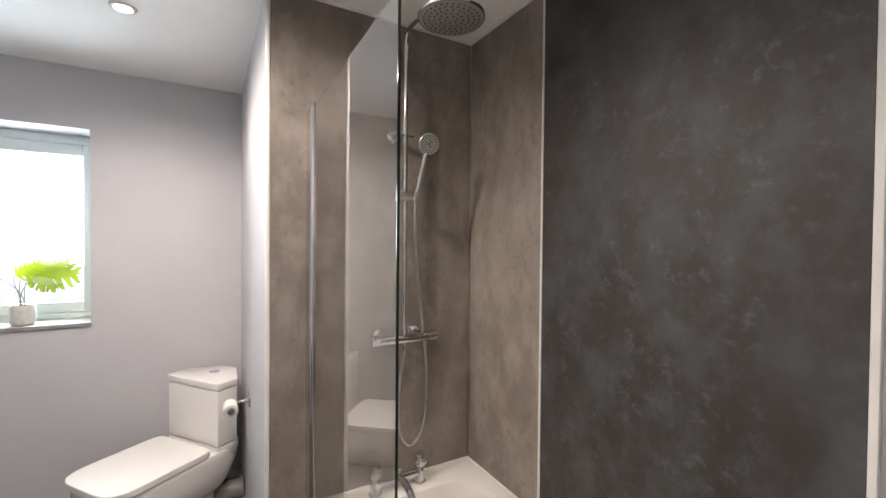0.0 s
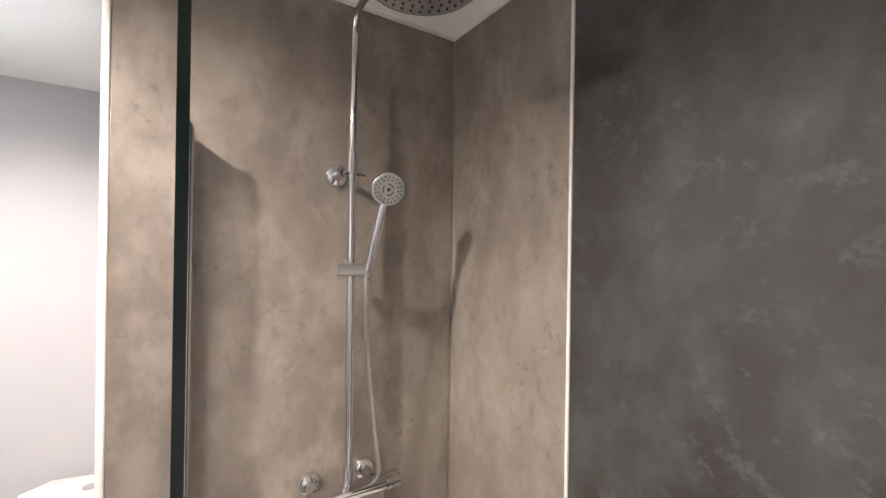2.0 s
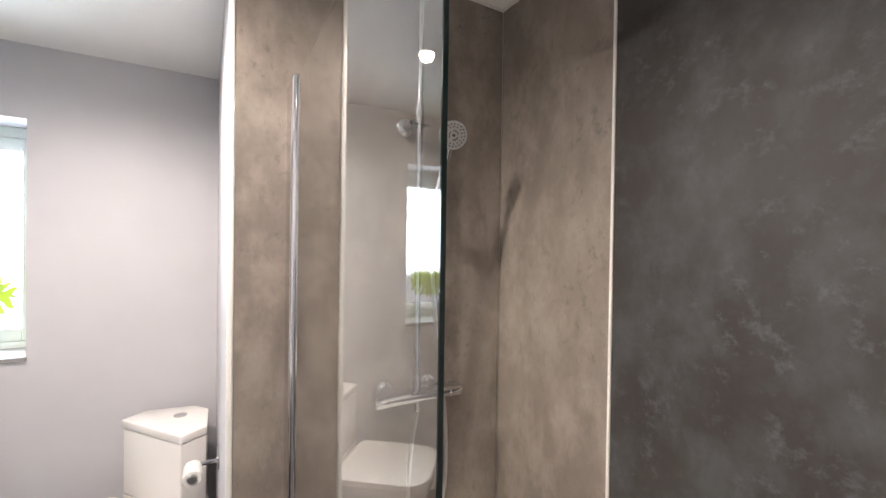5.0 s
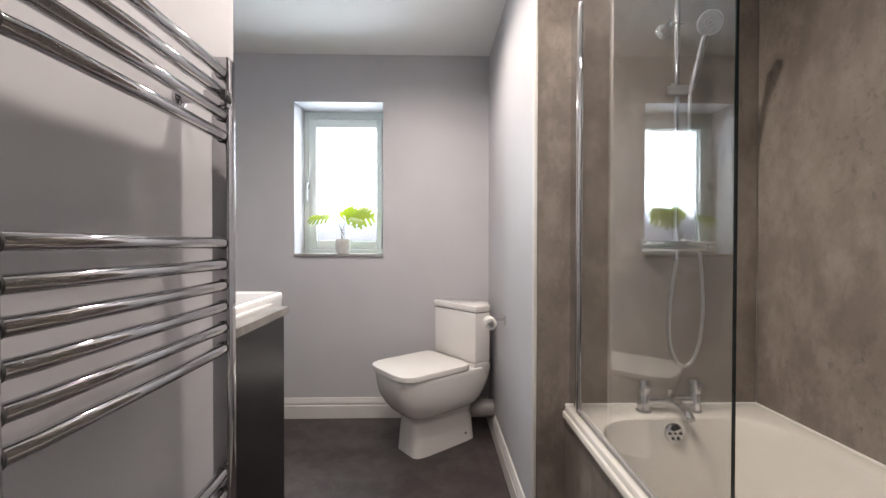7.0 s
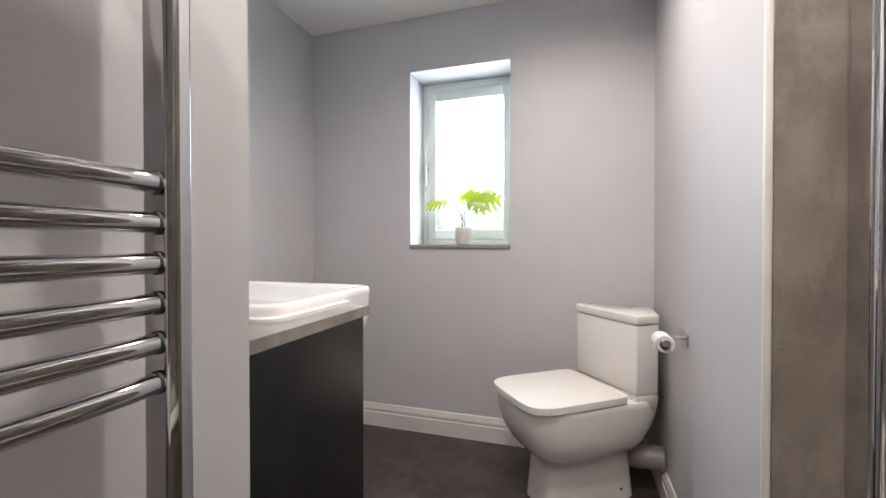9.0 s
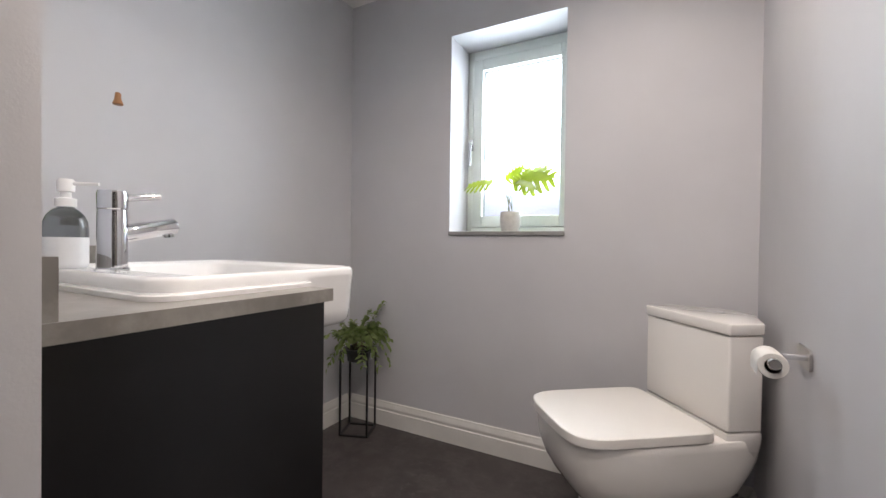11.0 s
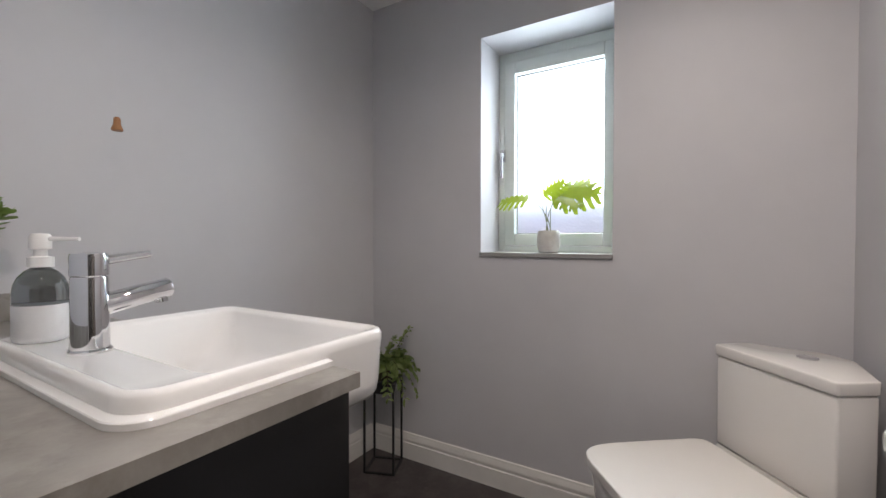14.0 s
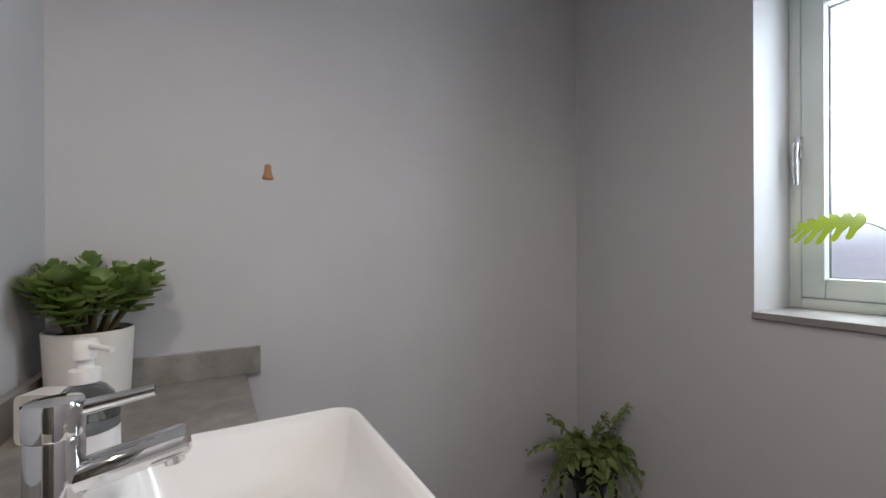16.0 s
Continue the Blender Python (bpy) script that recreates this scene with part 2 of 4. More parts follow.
def loft(bm, rings, cap0=True, cap1=True, closed=True):
    rows = [[bm.verts.new(p) for p in ring] for ring in rings]
    n = len(rows[0])
    for a, b in zip(rows, rows[1:]):
        for i in range(n if closed else n - 1):
            bm.faces.new((a[i], a[(i + 1) % n], b[(i + 1) % n], b[i]))
    if cap0:
        bm.faces.new(rows[0][::-1])
    if cap1:
        bm.faces.new(rows[-1])
    return bm


def tube(bm, pts, r, seg=12, caps=True):
    pts = [Vector(p) for p in pts]
    rings, side = [], None
    for i, p in enumerate(pts):
        d = (pts[min(i + 1, len(pts) - 1)] - pts[max(i - 1, 0)]).normalized()
        if side is None:
            side = d.orthogonal().normalized()
        else:
            side = (side - d * side.dot(d)).normalized()
        up = d.cross(side)
        rr = r[i] if isinstance(r, (list, tuple)) else r
        rings.append([p + (side * math.cos(a) + up * math.sin(a)) * rr for a in [2 * math.pi * k / seg for k in range(seg)]])
    return loft(bm, rings, caps, caps)


def lathe(bm, centre, profile, seg=32, axis=(0, 0, 1)):
    """Turns (radius, height) pairs about an axis through centre."""
    q = Vector((0, 0, 1)).rotation_difference(Vector(axis).normalized()).to_matrix()
    c = Vector(centre)
    rings = [[c + q @ Vector((max(r, 1e-4) * math.cos(2 * math.pi * k / seg), max(r, 1e-4) * math.sin(2 * math.pi * k / seg), h)) for k in range(seg)] for r, h in profile]
    return loft(bm, rings)


def bezier(a, b, c, d, n=12):
    a, b, c, d = Vector(a), Vector(b), Vector(c), Vector(d)
    return [a * (1 - t) ** 3 + b * 3 * t * (1 - t) ** 2 + c * 3 * t * t * (1 - t) + d * t ** 3 for t in [i / n for i in range(n + 1)]]


def rrect(x0, x1, y0, y1, r, z, seg=6):
    """A rounded rectangle in plan; r is one radius or four, from the corner (x1, y1) on, anticlockwise."""
    rs = r if isinstance(r, (list, tuple)) else [r] * 4
    out = []
    for (cx, cy, a0), rr in zip(((x1, y1, 0), (x0, y1, 90), (x0, y0, 180), (x1, y0, 270)), rs):
        sx, sy = (1 if cx == x1 else -1), (1 if cy == y1 else -1)
        for k in range(seg + 1):
            a = radians(a0 + 90 * k / seg)
            out.append(Vector((cx - sx * rr + rr * math.cos(a), cy - sy * rr + rr * math.sin(a), z)))
    return out


def part(name, bm, mat, parent=None, label="", sharp=38):
    bmesh.ops.recalc_face_normals(bm, faces=bm.faces[:])
    lim = radians(sharp)
    for f in bm.faces:
        f.smooth = True
    for e in bm.edges:
        if len(e.link_faces) == 2 and e.calc_face_angle(0) > lim:
            e.smooth = False
    me = bpy.data.meshes.new(name)
    bm.to_mesh(me)
    bm.free()
    me.materials.append(mat)
    ob = new(name, me)
    if parent is not None:
        ob.parent = parent
        if parent.type == "EMPTY":
            ob.matrix_parent_inverse = parent.matrix_basis.inverted()
    if label:
        ob["label"] = label
    return ob


def thing(name, base, label, category, group=""):
    ob = new(name)
    ob.empty_display_size = 0.05
    ob.matrix_basis = Matrix.Translation(base)
    return tagged(ob, label, category, group)


def setting(name, bm, mat, label, category):
    return tagged(part(name, bm, mat), label, category, kind="structure")


B = bmesh.new

# ---- structure ----
setting("floor", box(B(), XL - 0.1, XS + 0.11, YS - 0.1, YW + 0.32, -0.08, 0.0), FLOOR, "dark charcoal stone-effect vinyl floor, slightly mottled", "floor")
setting("ceiling", box(B(), XL - 0.1, XS + 0.11, YS - 0.1, YW + 0.32, H, H + 0.1), CEIL, "flat matt white painted ceiling", "ceiling")
bm = B()
for x0, x1, z0, z1 in ((XL - 0.1, WX0, 0, H), (WX1, XS + 0.11, 0, H), (WX0, WX1, 0, WZ0), (WX0, WX1, WZ1, H)):
    box(bm, x0, x1, YW, YW + 0.32, z0, z1)
setting("wall_north", bm, PAINT, "pale lilac-grey painted wall with a deep window opening", "wall")
setting("wall_west", box(B(), XL - 0.1, XL, YR - 0.13, YW, 0, H), PAINT, "pale lilac-grey painted wall behind the vanity", "wall")
YC = 1.208
bm = loft(B(), [[Vector((XL, YR - 0.13, z)), Vector((XW, YR - 0.13, z)), Vector((XW, YC, z)), Vector((XL, YR, z))] for z in (0, H)])
setting("wall_recess", bm, PAINT, "short pale grey painted wall at the vanity's back", "wall")
setting("wall_radiator", box(B(), XW - 0.1, XW, YS, YR - 0.13, 0, H), PAINT, "pale grey painted wall behind the towel radiator", "wall")
setting("wall_partition", box(B(), XR, XR + 0.12, YB + 0.012, YW, 0, H), PAINT, "pale lilac-grey partition between toilet and bath", "wall")
setting("wall_bath_end", box(B(), XR + 0.12, XS + 0.11, YB + 0.012, YB + 0.13, 0, H), PAINT, "wall behind the shower boards", "wall")
setting("wall_east", box(B(), XS + 0.01, XS + 0.11, YS, YB + 0.012, 0, H), PAINT, "painted wall along the bath", "wall")
# Doorway and dark hall are added out of view to darken the chrome's reflections.
bm = B()
for x0, x1, z0 in ((XW - 0.1, -0.60, 0), (0.20, XS + 0.11, 0), (-0.60, 0.20, 2.03)):
    box(bm, x0, x1, YS - 0.1, YS, z0, H)
setting("wall_south", bm, PAINT, "plain pale grey wall out of view, with an added doorway", "wall")
bm = B()
box(bm, -1.1, -1.0, YS - 2.2, YS - 0.1, 0, H)
box(bm, 0.6, 0.7, YS - 2.2, YS - 0.1, 0, H)
box(bm, -1.1, 0.7, YS - 2.3, YS - 2.2, 0, H)
box(bm, -1.0, XW - 0.1, YS - 0.2, YS - 0.1, 0, H)
setting("wall_unseen_hall", bm, PAINT, "unseen walls of an unlit hall, added for dark reflections", "wall")
setting("floor_unseen_hall", box(B(), -1.1, 0.7, YS - 2.3, YS - 0.1, -0.08, -0.001), FLOOR, "unseen dark floor of the added unlit hall", "floor")
setting("ceiling_unseen_hall", box(B(), -1.1, 0.7, YS - 2.3, YS - 0.1, H, H + 0.1), CEIL, "unseen ceiling of the added unlit hall", "ceiling")

# stone-effect wall boards of the shower, with their edge strips
setting("panel_bath_end", box(B(), XR + 0.012, XS, YB, YB + 0.012, 0, H - 0.006, 0.0015, 1), GREY, "taupe stone-effect shower board behind the riser", "wall panel")
setting("panel_bath_side", box(B(), XS, XS + 0.01, YJ + 0.004, YB, 0.5, H - 0.006, 0.0015, 1), GREY, "taupe stone-effect shower board beside the bath", "wall panel")
setting("panel_dark", box(B(), XS, XS + 0.01, 0.41, YJ - 0.004, 0.5, H - 0.003, 0.0015, 1), DARK, "charcoal stone-effect shower board, cloudy and mottled", "wall panel")
setting("trim_joint", box(B(), XS - 0.003, XS + 0.01, YJ - 0.004, YJ + 0.004, 0.5, H, 0.001, 1), TRIM, "thin white joint strip between shower boards", "trim")
setting("trim_board_end", box(B(), XS - 0.004, XS + 0.01, 0.395, 0.41, 0.5, H, 0.002, 1), TRIM, "white end strip of the dark board", "trim")
setting("trim_corner", box(B(), XR - 0.003, XR + 0.012, YB - 0.004, YB + 0.012, 0, H, 0.005, 3), TRIM, "white rounded corner strip of the partition", "trim")
setting("trim_ceiling_end", box(B(), XR + 0.012, XS, YB - 0.007, YB, H - 0.010, H, 0.002, 1), TRIM, "thin white strip along the ceiling", "trim")
setting("trim_ceiling_side", box(B(), XS - 0.007, XS, 0.41, YB - 0.007, H - 0.010, H, 0.002, 1), TRIM, "thin white strip along the ceiling", "trim")


def skirting(name, a, b, n):
    """A moulded skirting board from a to b; n points into the room."""
    prof = [(0, 0), (0.017, 0), (0.017, 0.082), (0.0135, 0.086), (0.0135, 0.092), (0.016, 0.097), (0.015, 0.106), (0.010, 0.119), (0.008, 0.131), (0.006, 0.124), (0, 0.133)]
    a, b, n = Vector(a), Vector(b), Vector(n)
    bm = loft(B(), [[p + n * d + Vector((0, 0, h)) for d, h in prof] for p in (a, b)])
    return setting(name, bm, WHITE, "white moulded skirting board", "skirting")


skirting("baseboard_north", (XL, YW, 0), (XR, YW, 0), (0, -1, 0))
skirting("baseboard_west", (XL, 1.66, 0), (XL, YW - 0.017, 0), (1, 0, 0))
skirting("baseboard_partition", (XR, YB + 0.03, 0), (XR, YW - 0.017, 0), (-1, 0, 0))

# outside, seen only through the frosted pane
setting("ground", box(B(), -60, 60, YW + 0.33, 120, -0.3, -0.1), GROUND, "grey ground outside the window", "ground")
setting("backdrop", box(B(), -4, 3, 3.95, 4.1, -0.1, 1.42), BRICKS, "dull purple-grey garden wall outside", "garden wall")

# ---- window ----
win = tagged(new("window_1"), "white plastic casement window with frosted glass", "window", kind="structure")
win.matrix_basis = Matrix.Translation(((WX0 + WX1) / 2, 3.15, WZ0))


def frame_of(x0, x1, z0, z1, wl, wr, wb, wt, y0, y1, bevel):
    bm = B()
    box(bm, x0, x0 + wl, y0, y1, z0, z1, bevel, 2)
    box(bm, x1 - wr, x1, y0, y1, z0, z1, bevel, 2)
    box(bm, x0 + wl, x1 - wr, y0, y1, z0, z0 + wb, bevel, 2)
    box(bm, x0 + wl, x1 - wr, y0, y1, z1 - wt, z1, bevel, 2)
    return bm


part("window_frame", frame_of(WX0, WX1, WZ0, WZ1, 0.030, 0.028, 0.045, 0.048, 3.125, 3.20, 0.003), UPVC, win)
part("window_sash", frame_of(WX0 + 0.032, WX1 - 0.030, WZ0 + 0.047, WZ1 - 0.050, 0.055, 0.041, 0.059, 0.061, 3.118, 3.185, 0.005), UPVC, win)
part("seal", frame_of(WX0 + 0.086, WX1 - 0.070, WZ0 + 0.105, WZ1 - 0.110, 0.004, 0.004, 0.004, 0.004, 3.15, 3.165, 0), SEAL, win)
pane = part("pane", box(B(), WX0 + 0.087, WX1 - 0.071, 3.160, 3.164, WZ0 + 0.106, WZ1 - 0.111), FROST, win, "frosted textured glass")
pane.visible_shadow = False
part("window_sill", box(B(), WX0 - 0.003, WX1 + 0.003, YW - 0.010, 3.125, WZ0 - 0.004, WZ0 + 0.016, 0.002, 1), SILL, win, "grey tiled sill")
hx, hz = WX0 + 0.030, 1.565
bm = B()
box(bm, hx - 0.011, hx + 0.011, 3.106, 3.118, hz - 0.032, hz + 0.032, 0.004, 2)
tube(bm, [(hx, 3.110, hz), (hx, 3.085, hz)], 0.008)
tube(bm, bezier((hx, 3.085, hz + 0.008), (hx, 3.080, hz - 0.03), (hx, 3.085, hz - 0.07), (hx, 3.088, hz - 0.115)), [0.010] * 3 + [0.0085] * 10)
part("window_handle", bm, CHROME, win, "chrome window handle")

# ---- ceiling downlights ----
# The third fitting goes with the added lamp and is never in view.
for sx, sy in SPOTS:
    t = thing("downlight", (sx, sy, H), "round white recessed ceiling downlight, switched on", "ceiling light", "ceiling downlights")
    part("bezel", lathe(B(), (sx, sy, H), [(0.030, -0.001), (0.030, -0.007), (0.034, -0.009), (0.041, -0.006), (0.044, -0.0005)], 36), WHITE, t)
    part("lens", lathe(B(), (sx, sy, H), [(0.0, -0.002), (0.029, -0.002), (0.029, -0.004), (0.0, -0.004)], 28), LENS, t, "glowing lens")

# ---- bath ----
BX0, BX1, BY0, BY1, BZ = 0.272, XS, -0.01, YB, 0.553
bath = thing("bath", ((BX0 + BX1) / 2, (BY0 + BY1) / 2, 0), "white acrylic bath with a taupe stone-effect front board", "bath")
bm = B()
rings = [rrect(BX0 + 0.006, BX1, BY0, BY1, 0.012, BZ - 0.045),
         rrect(BX0, BX1, BY0, BY1, 0.014, BZ - 0.038),
         rrect(BX0, BX1, BY0, BY1, 0.014, BZ - 0.024),
         rrect(BX0 + 0.002, BX1, BY0 + 0.001, BY1, 0.014, BZ - 0.020),
         rrect(BX0 + 0.009, BX1, BY0 + 0.004, BY1, 0.014, BZ - 0.017),
         rrect(BX0 + 0.0105, BX1, BY0 + 0.005, BY1, 0.014, BZ - 0.005),
         rrect(BX0 + 0.013, BX1 - 0.001, BY0 + 0.007, BY1 - 0.001, 0.015, BZ - 0.001),
         rrect(BX0 + 0.017, BX1 - 0.004, BY0 + 0.01, BY1 - 0.004, 0.016, BZ),
         rrect(BX0 + 0.050, BX1 - 0.045, BY0 + 0.07, BY1 - 0.105, [0.15, 0.15, 0.16, 0.16], BZ - 0.001),
         rrect(BX0 + 0.062, BX1 - 0.056, BY0 + 0.082, BY1 - 0.116, [0.15, 0.15, 0.16, 0.16], BZ - 0.008),
         rrect(BX0 + 0.070, BX1 - 0.064, BY0 + 0.10, BY1 - 0.124, [0.15, 0.15, 0.16, 0.16], BZ - 0.03),
         rrect(BX0 + 0.100, BX1 - 0.090, BY0 + 0.26, BY1 - 0.160, 0.14, BZ - 0.25),
         rrect(BX0 + 0.120, BX1 - 0.110, BY0 + 0.32, BY1 - 0.190, 0.12, BZ - 0.37),
         rrect(BX0 + 0.160, BX1 - 0.150, BY0 + 0.38, BY1 - 0.230, 0.10, BZ - 0.405),
         rrect(BX0 + 0.30, BX1 - 0.29, BY0 + 0.7, BY1 - 0.5, 0.05, BZ - 0.412)]
loft(bm, rings, False, True)
part("tub", bm, ACRYLIC, bath, sharp=36)
part("front_panel", box(B(), BX0 + 0.012, BX0 + 0.024, BY0, BY1 - 0.002, 0.0, BZ - 0.040, 0.001, 1), GREY, bath, "taupe stone-effect board")
part("end_panel", box(B(), BX0 + 0.026, BX1 - 0.002, BY0 + 0.002, BY0 + 0.014, 0.0, BZ - 0.040, 0.001, 1), GREY, bath, "taupe stone-effect board")
bm = tube(B(), [(BX0 + 0.013, YB - 0.004, BZ + 0.001), (XS - 0.004, YB - 0.004, BZ + 0.001), (XS - 0.004, BY0 + 0.02, BZ + 0.001)], 0.0055, 8)
part("sealant", bm, TRIM, bath, "white silicone bead")
ov = Vector((0.617, BY1 - 0.133, 0.507))
od = Vector((0, -1, 0.16)).normalized()
o = part("overflow", lathe(B(), ov, [(0.030, 0.0), (0.033, 0.004), (0.031, 0.008), (0.022, 0.011), (0.0, 0.012)], 32, od), CHROME, bath, "chrome overflow cover")
bm = B()
q = Vector((0, 0, 1)).rotation_difference(od).to_matrix()
for k in range(6):
    a = 2 * math.pi * k / 6
    lathe(bm, ov + q @ Vector((0.018 * math.cos(a), 0.018 * math.sin(a), 0.0105)), [(0.0055, 0), (0.0055, 0.0015)], 10, od)
lathe(bm, ov + od * 0.0125, [(0.004, 0), (0.004, 0.0012)], 10, od)
part("drain_holes", bm, NOZZLE, o)

# bath mixer tap on the ledge
tap = thing("bath_tap", (0.64, 1.625, BZ), "chrome two-handle bath mixer tap on the ledge", "bath tap")
for x in (0.549, 0.731):
    pillar = part("pillar", lathe(B(), (x, 1.625, BZ), [(0.026, 0), (0.026, 0.005), (0.021, 0.008), (0.0205, 0.062), (0.0190, 0.064), (0.0190, 0.067), (0.0225, 0.069), (0.0225, 0.112), (0.020, 0.116), (0.0, 0.117)], 28), CHROME, tap)
    part("handle", tube(B(), [(x, 1.610, BZ + 0.094), (x, 1.588, BZ + 0.098), (x, 1.570, BZ + 0.101)], [0.0048, 0.0048, 0.0042], 10), CHROME, pillar)
part("body", tube(B(), [(0.549, 1.625, BZ + 0.040), (0.731, 1.625, BZ + 0.040)], 0.0165, 20), CHROME, tap)
part("diverter_knob", lathe(B(), (0.64, 1.622, BZ + 0.054), [(0.006, 0), (0.006, 0.014), (0.0095, 0.016), (0.0095, 0.026), (0.0, 0.028)], 16), CHROME, tap)
part("spout", tube(B(), bezier((0.64, 1.62, BZ + 0.042), (0.64, 1.57, BZ + 0.052), (0.64, 1.53, BZ + 0.048), (0.64, 1.498, BZ + 0.020)), 0.0145, 16), CHROME, tap)

# glass screen hinged on the bath-end wall
sc = thing("shower_screen", (0.31, 1.61, BZ), "clear glass shower screen with a chrome wall profile", "shower screen")
gy0, gy1, gz0, gz1 = 0.857, 1.606, BZ + 0.012, 1.978
out = [(gy0, gz0), (gy1, gz0), (gy1, gz1)]
out += [(gy0 + 0.012 - 0.012 * math.sin(radians(a)), gz1 - 0.012 + 0.012 * math.cos(radians(a))) for a in range(0, 91, 18)]
slant = (0.298 - 0.311) / (gy0 - gy1)


def gx(y):
    return 0.311 + slant * (y - gy1)


bm = loft(B(), [[Vector((gx(y) + dx, y, z)) for y, z in out] for dx in (-0.0025, 0.0025)])
pane = part("pane", bm, SCREEN, sc, "clear glass")
pane.visible_shadow = False
bm = B()
loft(bm, [[Vector((gx(gy0) + dx, gy0 + dy, z)) for dx, dy in ((-0.0026, -0.0012), (0.0026, -0.0012), (0.0026, 0.0012), (-0.0026, 0.0012))] for z in (gz0, gz1 - 0.012)])
part("glass_edge", bm, EDGE, sc, "dark green polished glass edge")
bm = tube(B(), [(0.311, 1.614, BZ + 0.004), (0.311, 1.614, 1.984)], 0.0115, 20)
lathe(bm, (0.311, 1.614, 1.984), [(0.0085, 0), (0.0085, 0.006), (0.005, 0.010), (0.0, 0.010)], 16)
part("hinge_rod", bm, CHROME, sc)
part("wall_profile", box(B(), 0.300, 0.322, 1.622, YB - 0.001, BZ + 0.006, 1.980, 0.002, 1), CHROME, sc, "chrome wall channel")
part("bottom_seal", box(B(), 0.300, 0.316, gy0 + 0.03, gy1, BZ + 0.002, gz0 + 0.004, 0.002, 1), PIPE, sc, "grey flexible seal")

# ---- riser shower ----
RX, RY = 0.662, 1.630
sh = thing("mixer_shower", (RX, YB, 1.14), "chrome riser shower with rain head and hand shower", "shower")
part("riser", tube(B(), [(RX, RY, 1.15), (RX, RY, 1.98)], 0.0105, 16), CHROME, sh)
part("riser_top", tube(B(), [(RX, RY, 1.955), (RX, RY, 2.23)] + bezier((RX, RY, 2.25), (RX, RY, 2.335), (RX - 0.004, RY - 0.03, 2.335), (RX - 0.010, RY - 0.12, 2.318), 10) + bezier((RX - 0.015, RY - 0.2, 2.303), (0.636, 1.30, 2.284), (0.634, 1.25, 2.28), (0.633, 1.237, 2.225), 10), 0.0085, 16), CHROME, sh)
part("riser_joint", tube(B(), [(RX, RY, 1.93), (RX, RY, 1.985)], 0.0125, 16), CHROME, sh)
bm = lathe(B(), (0.640, YB, 1.929), [(0.030, 0), (0.030, 0.006), (0.024, 0.014), (0.014, 0.018), (0.010, 0.03), (0.010, 0.06)], 24, (0, -1, 0))
tube(bm, [(0.640, RY, 1.929), (RX + 0.018, RY, 1.929)], 0.008, 12)
tube(bm, [(RX + 0.012, RY, 1.929), (RX + 0.034, RY, 1.929)], 0.005, 10)
part("wall_bracket", bm, CHROME, sh)
hc = Vector((0.633, 1.237, 2.188))
head = part("rain_head", lathe(B(), hc, [(0.0, 0.0), (0.096, 0.0), (0.100, 0.003), (0.100, 0.009), (0.094, 0.013), (0.035, 0.020), (0.018, 0.026), (0.018, 0.040), (0.0, 0.042)], 56), FACE, sh, "round grey rain head")
part("rim", lathe(B(), hc, [(0.1003, 0.001), (0.1018, 0.003), (0.1018, 0.010), (0.0985, 0.0125)], 56), CHROME, head, "chrome rim")
nozzle = part("nozzle", lathe(B(), (0, 0, 0), [(0.0018, -0.003), (0.0027, 0.0002)], 8), NOZZLE, head, "small dark rubber nozzle")
spots = [(ring, 2 * math.pi * (k + 0.5 * (n % 4) / 4) / n) for ring, n in ((0.018, 6), (0.036, 12), (0.053, 18), (0.069, 24), (0.084, 30)) for k in range(n)]
for k, (ring, a) in enumerate(spots):
    ob = nozzle
    if k:
        ob = new("nozzle", nozzle.data)
        ob.parent = head
    ob.location = hc + Vector((ring * math.cos(a), ring * math.sin(a), 0))
# sliding holder and hand shower
bm = tube(B(), [(0.628, RY - 0.006, 1.690), (0.705, RY - 0.024, 1.690)], 0.0165, 20)
tube(bm, [(0.625, RY - 0.005, 1.690), (0.629, RY - 0.006, 1.690)], 0.0175, 20)
tube(bm, [(RX - 0.02, RY - 0.01, 1.705), (RX - 0.02, RY - 0.01, 1.714)], 0.006, 10)
part("slide_holder", bm, SATIN, sh)
hb, ht = Vector((0.695, 1.600, 1.685)), Vector((0.716, 1.553, 1.868))
hand = part("hand_shower", tube(B(), [hb + Vector((-0.003, 0.003, -0.015)), hb, hb.lerp(ht, 0.3), hb.lerp(ht, 0.7), ht], [0.009, 0.0115, 0.0125, 0.0115, 0.010], 16), CHROME, sh)
fd = Vector((-0.28, -0.92, -0.30)).normalized()
fc = Vector((0.718, 1.540, 1.886))
part("spray_head", lathe(B(), fc, [(0.0, -0.024), (0.018, -0.023), (0.036, -0.012), (0.041, -0.002), (0.041, 0.004), (0.039, 0.007)], 36, fd), CHROME, hand)
part("spray_face", lathe(B(), fc, [(0.039, 0.006), (0.036, 0.009), (0.0, 0.010)], 36, fd), FACE, hand, "grey spray face")
bm = B()
q = Vector((0, 0, 1)).rotation_difference(fd).to_matrix()
for ring, n in ((0.0235, 14), (0.031, 20)):
    for k in range(n):
        a = 2 * math.pi * k / n
        lathe(bm, fc + q @ Vector((ring * math.cos(a), ring * math.sin(a), 0.009)), [(0.0024, 0), (0.0018, 0.002)], 6, fd)
for k in range(3):
    a0 = 2 * math.pi * k / 3
    tube(bm, [fc + q @ Vector((0.013 * math.cos(a0 + s * 0.35), 0.013 * math.sin(a0 + s * 0.35), 0.0095)) for s in range(5)], 0.0016, 6)
lathe(bm, fc + fd * 0.009, [(0.005, 0), (0.004, 0.003)], 12, fd)
part("spray_nozzles", bm, NOZZLE, hand, "dark spray nozzles")
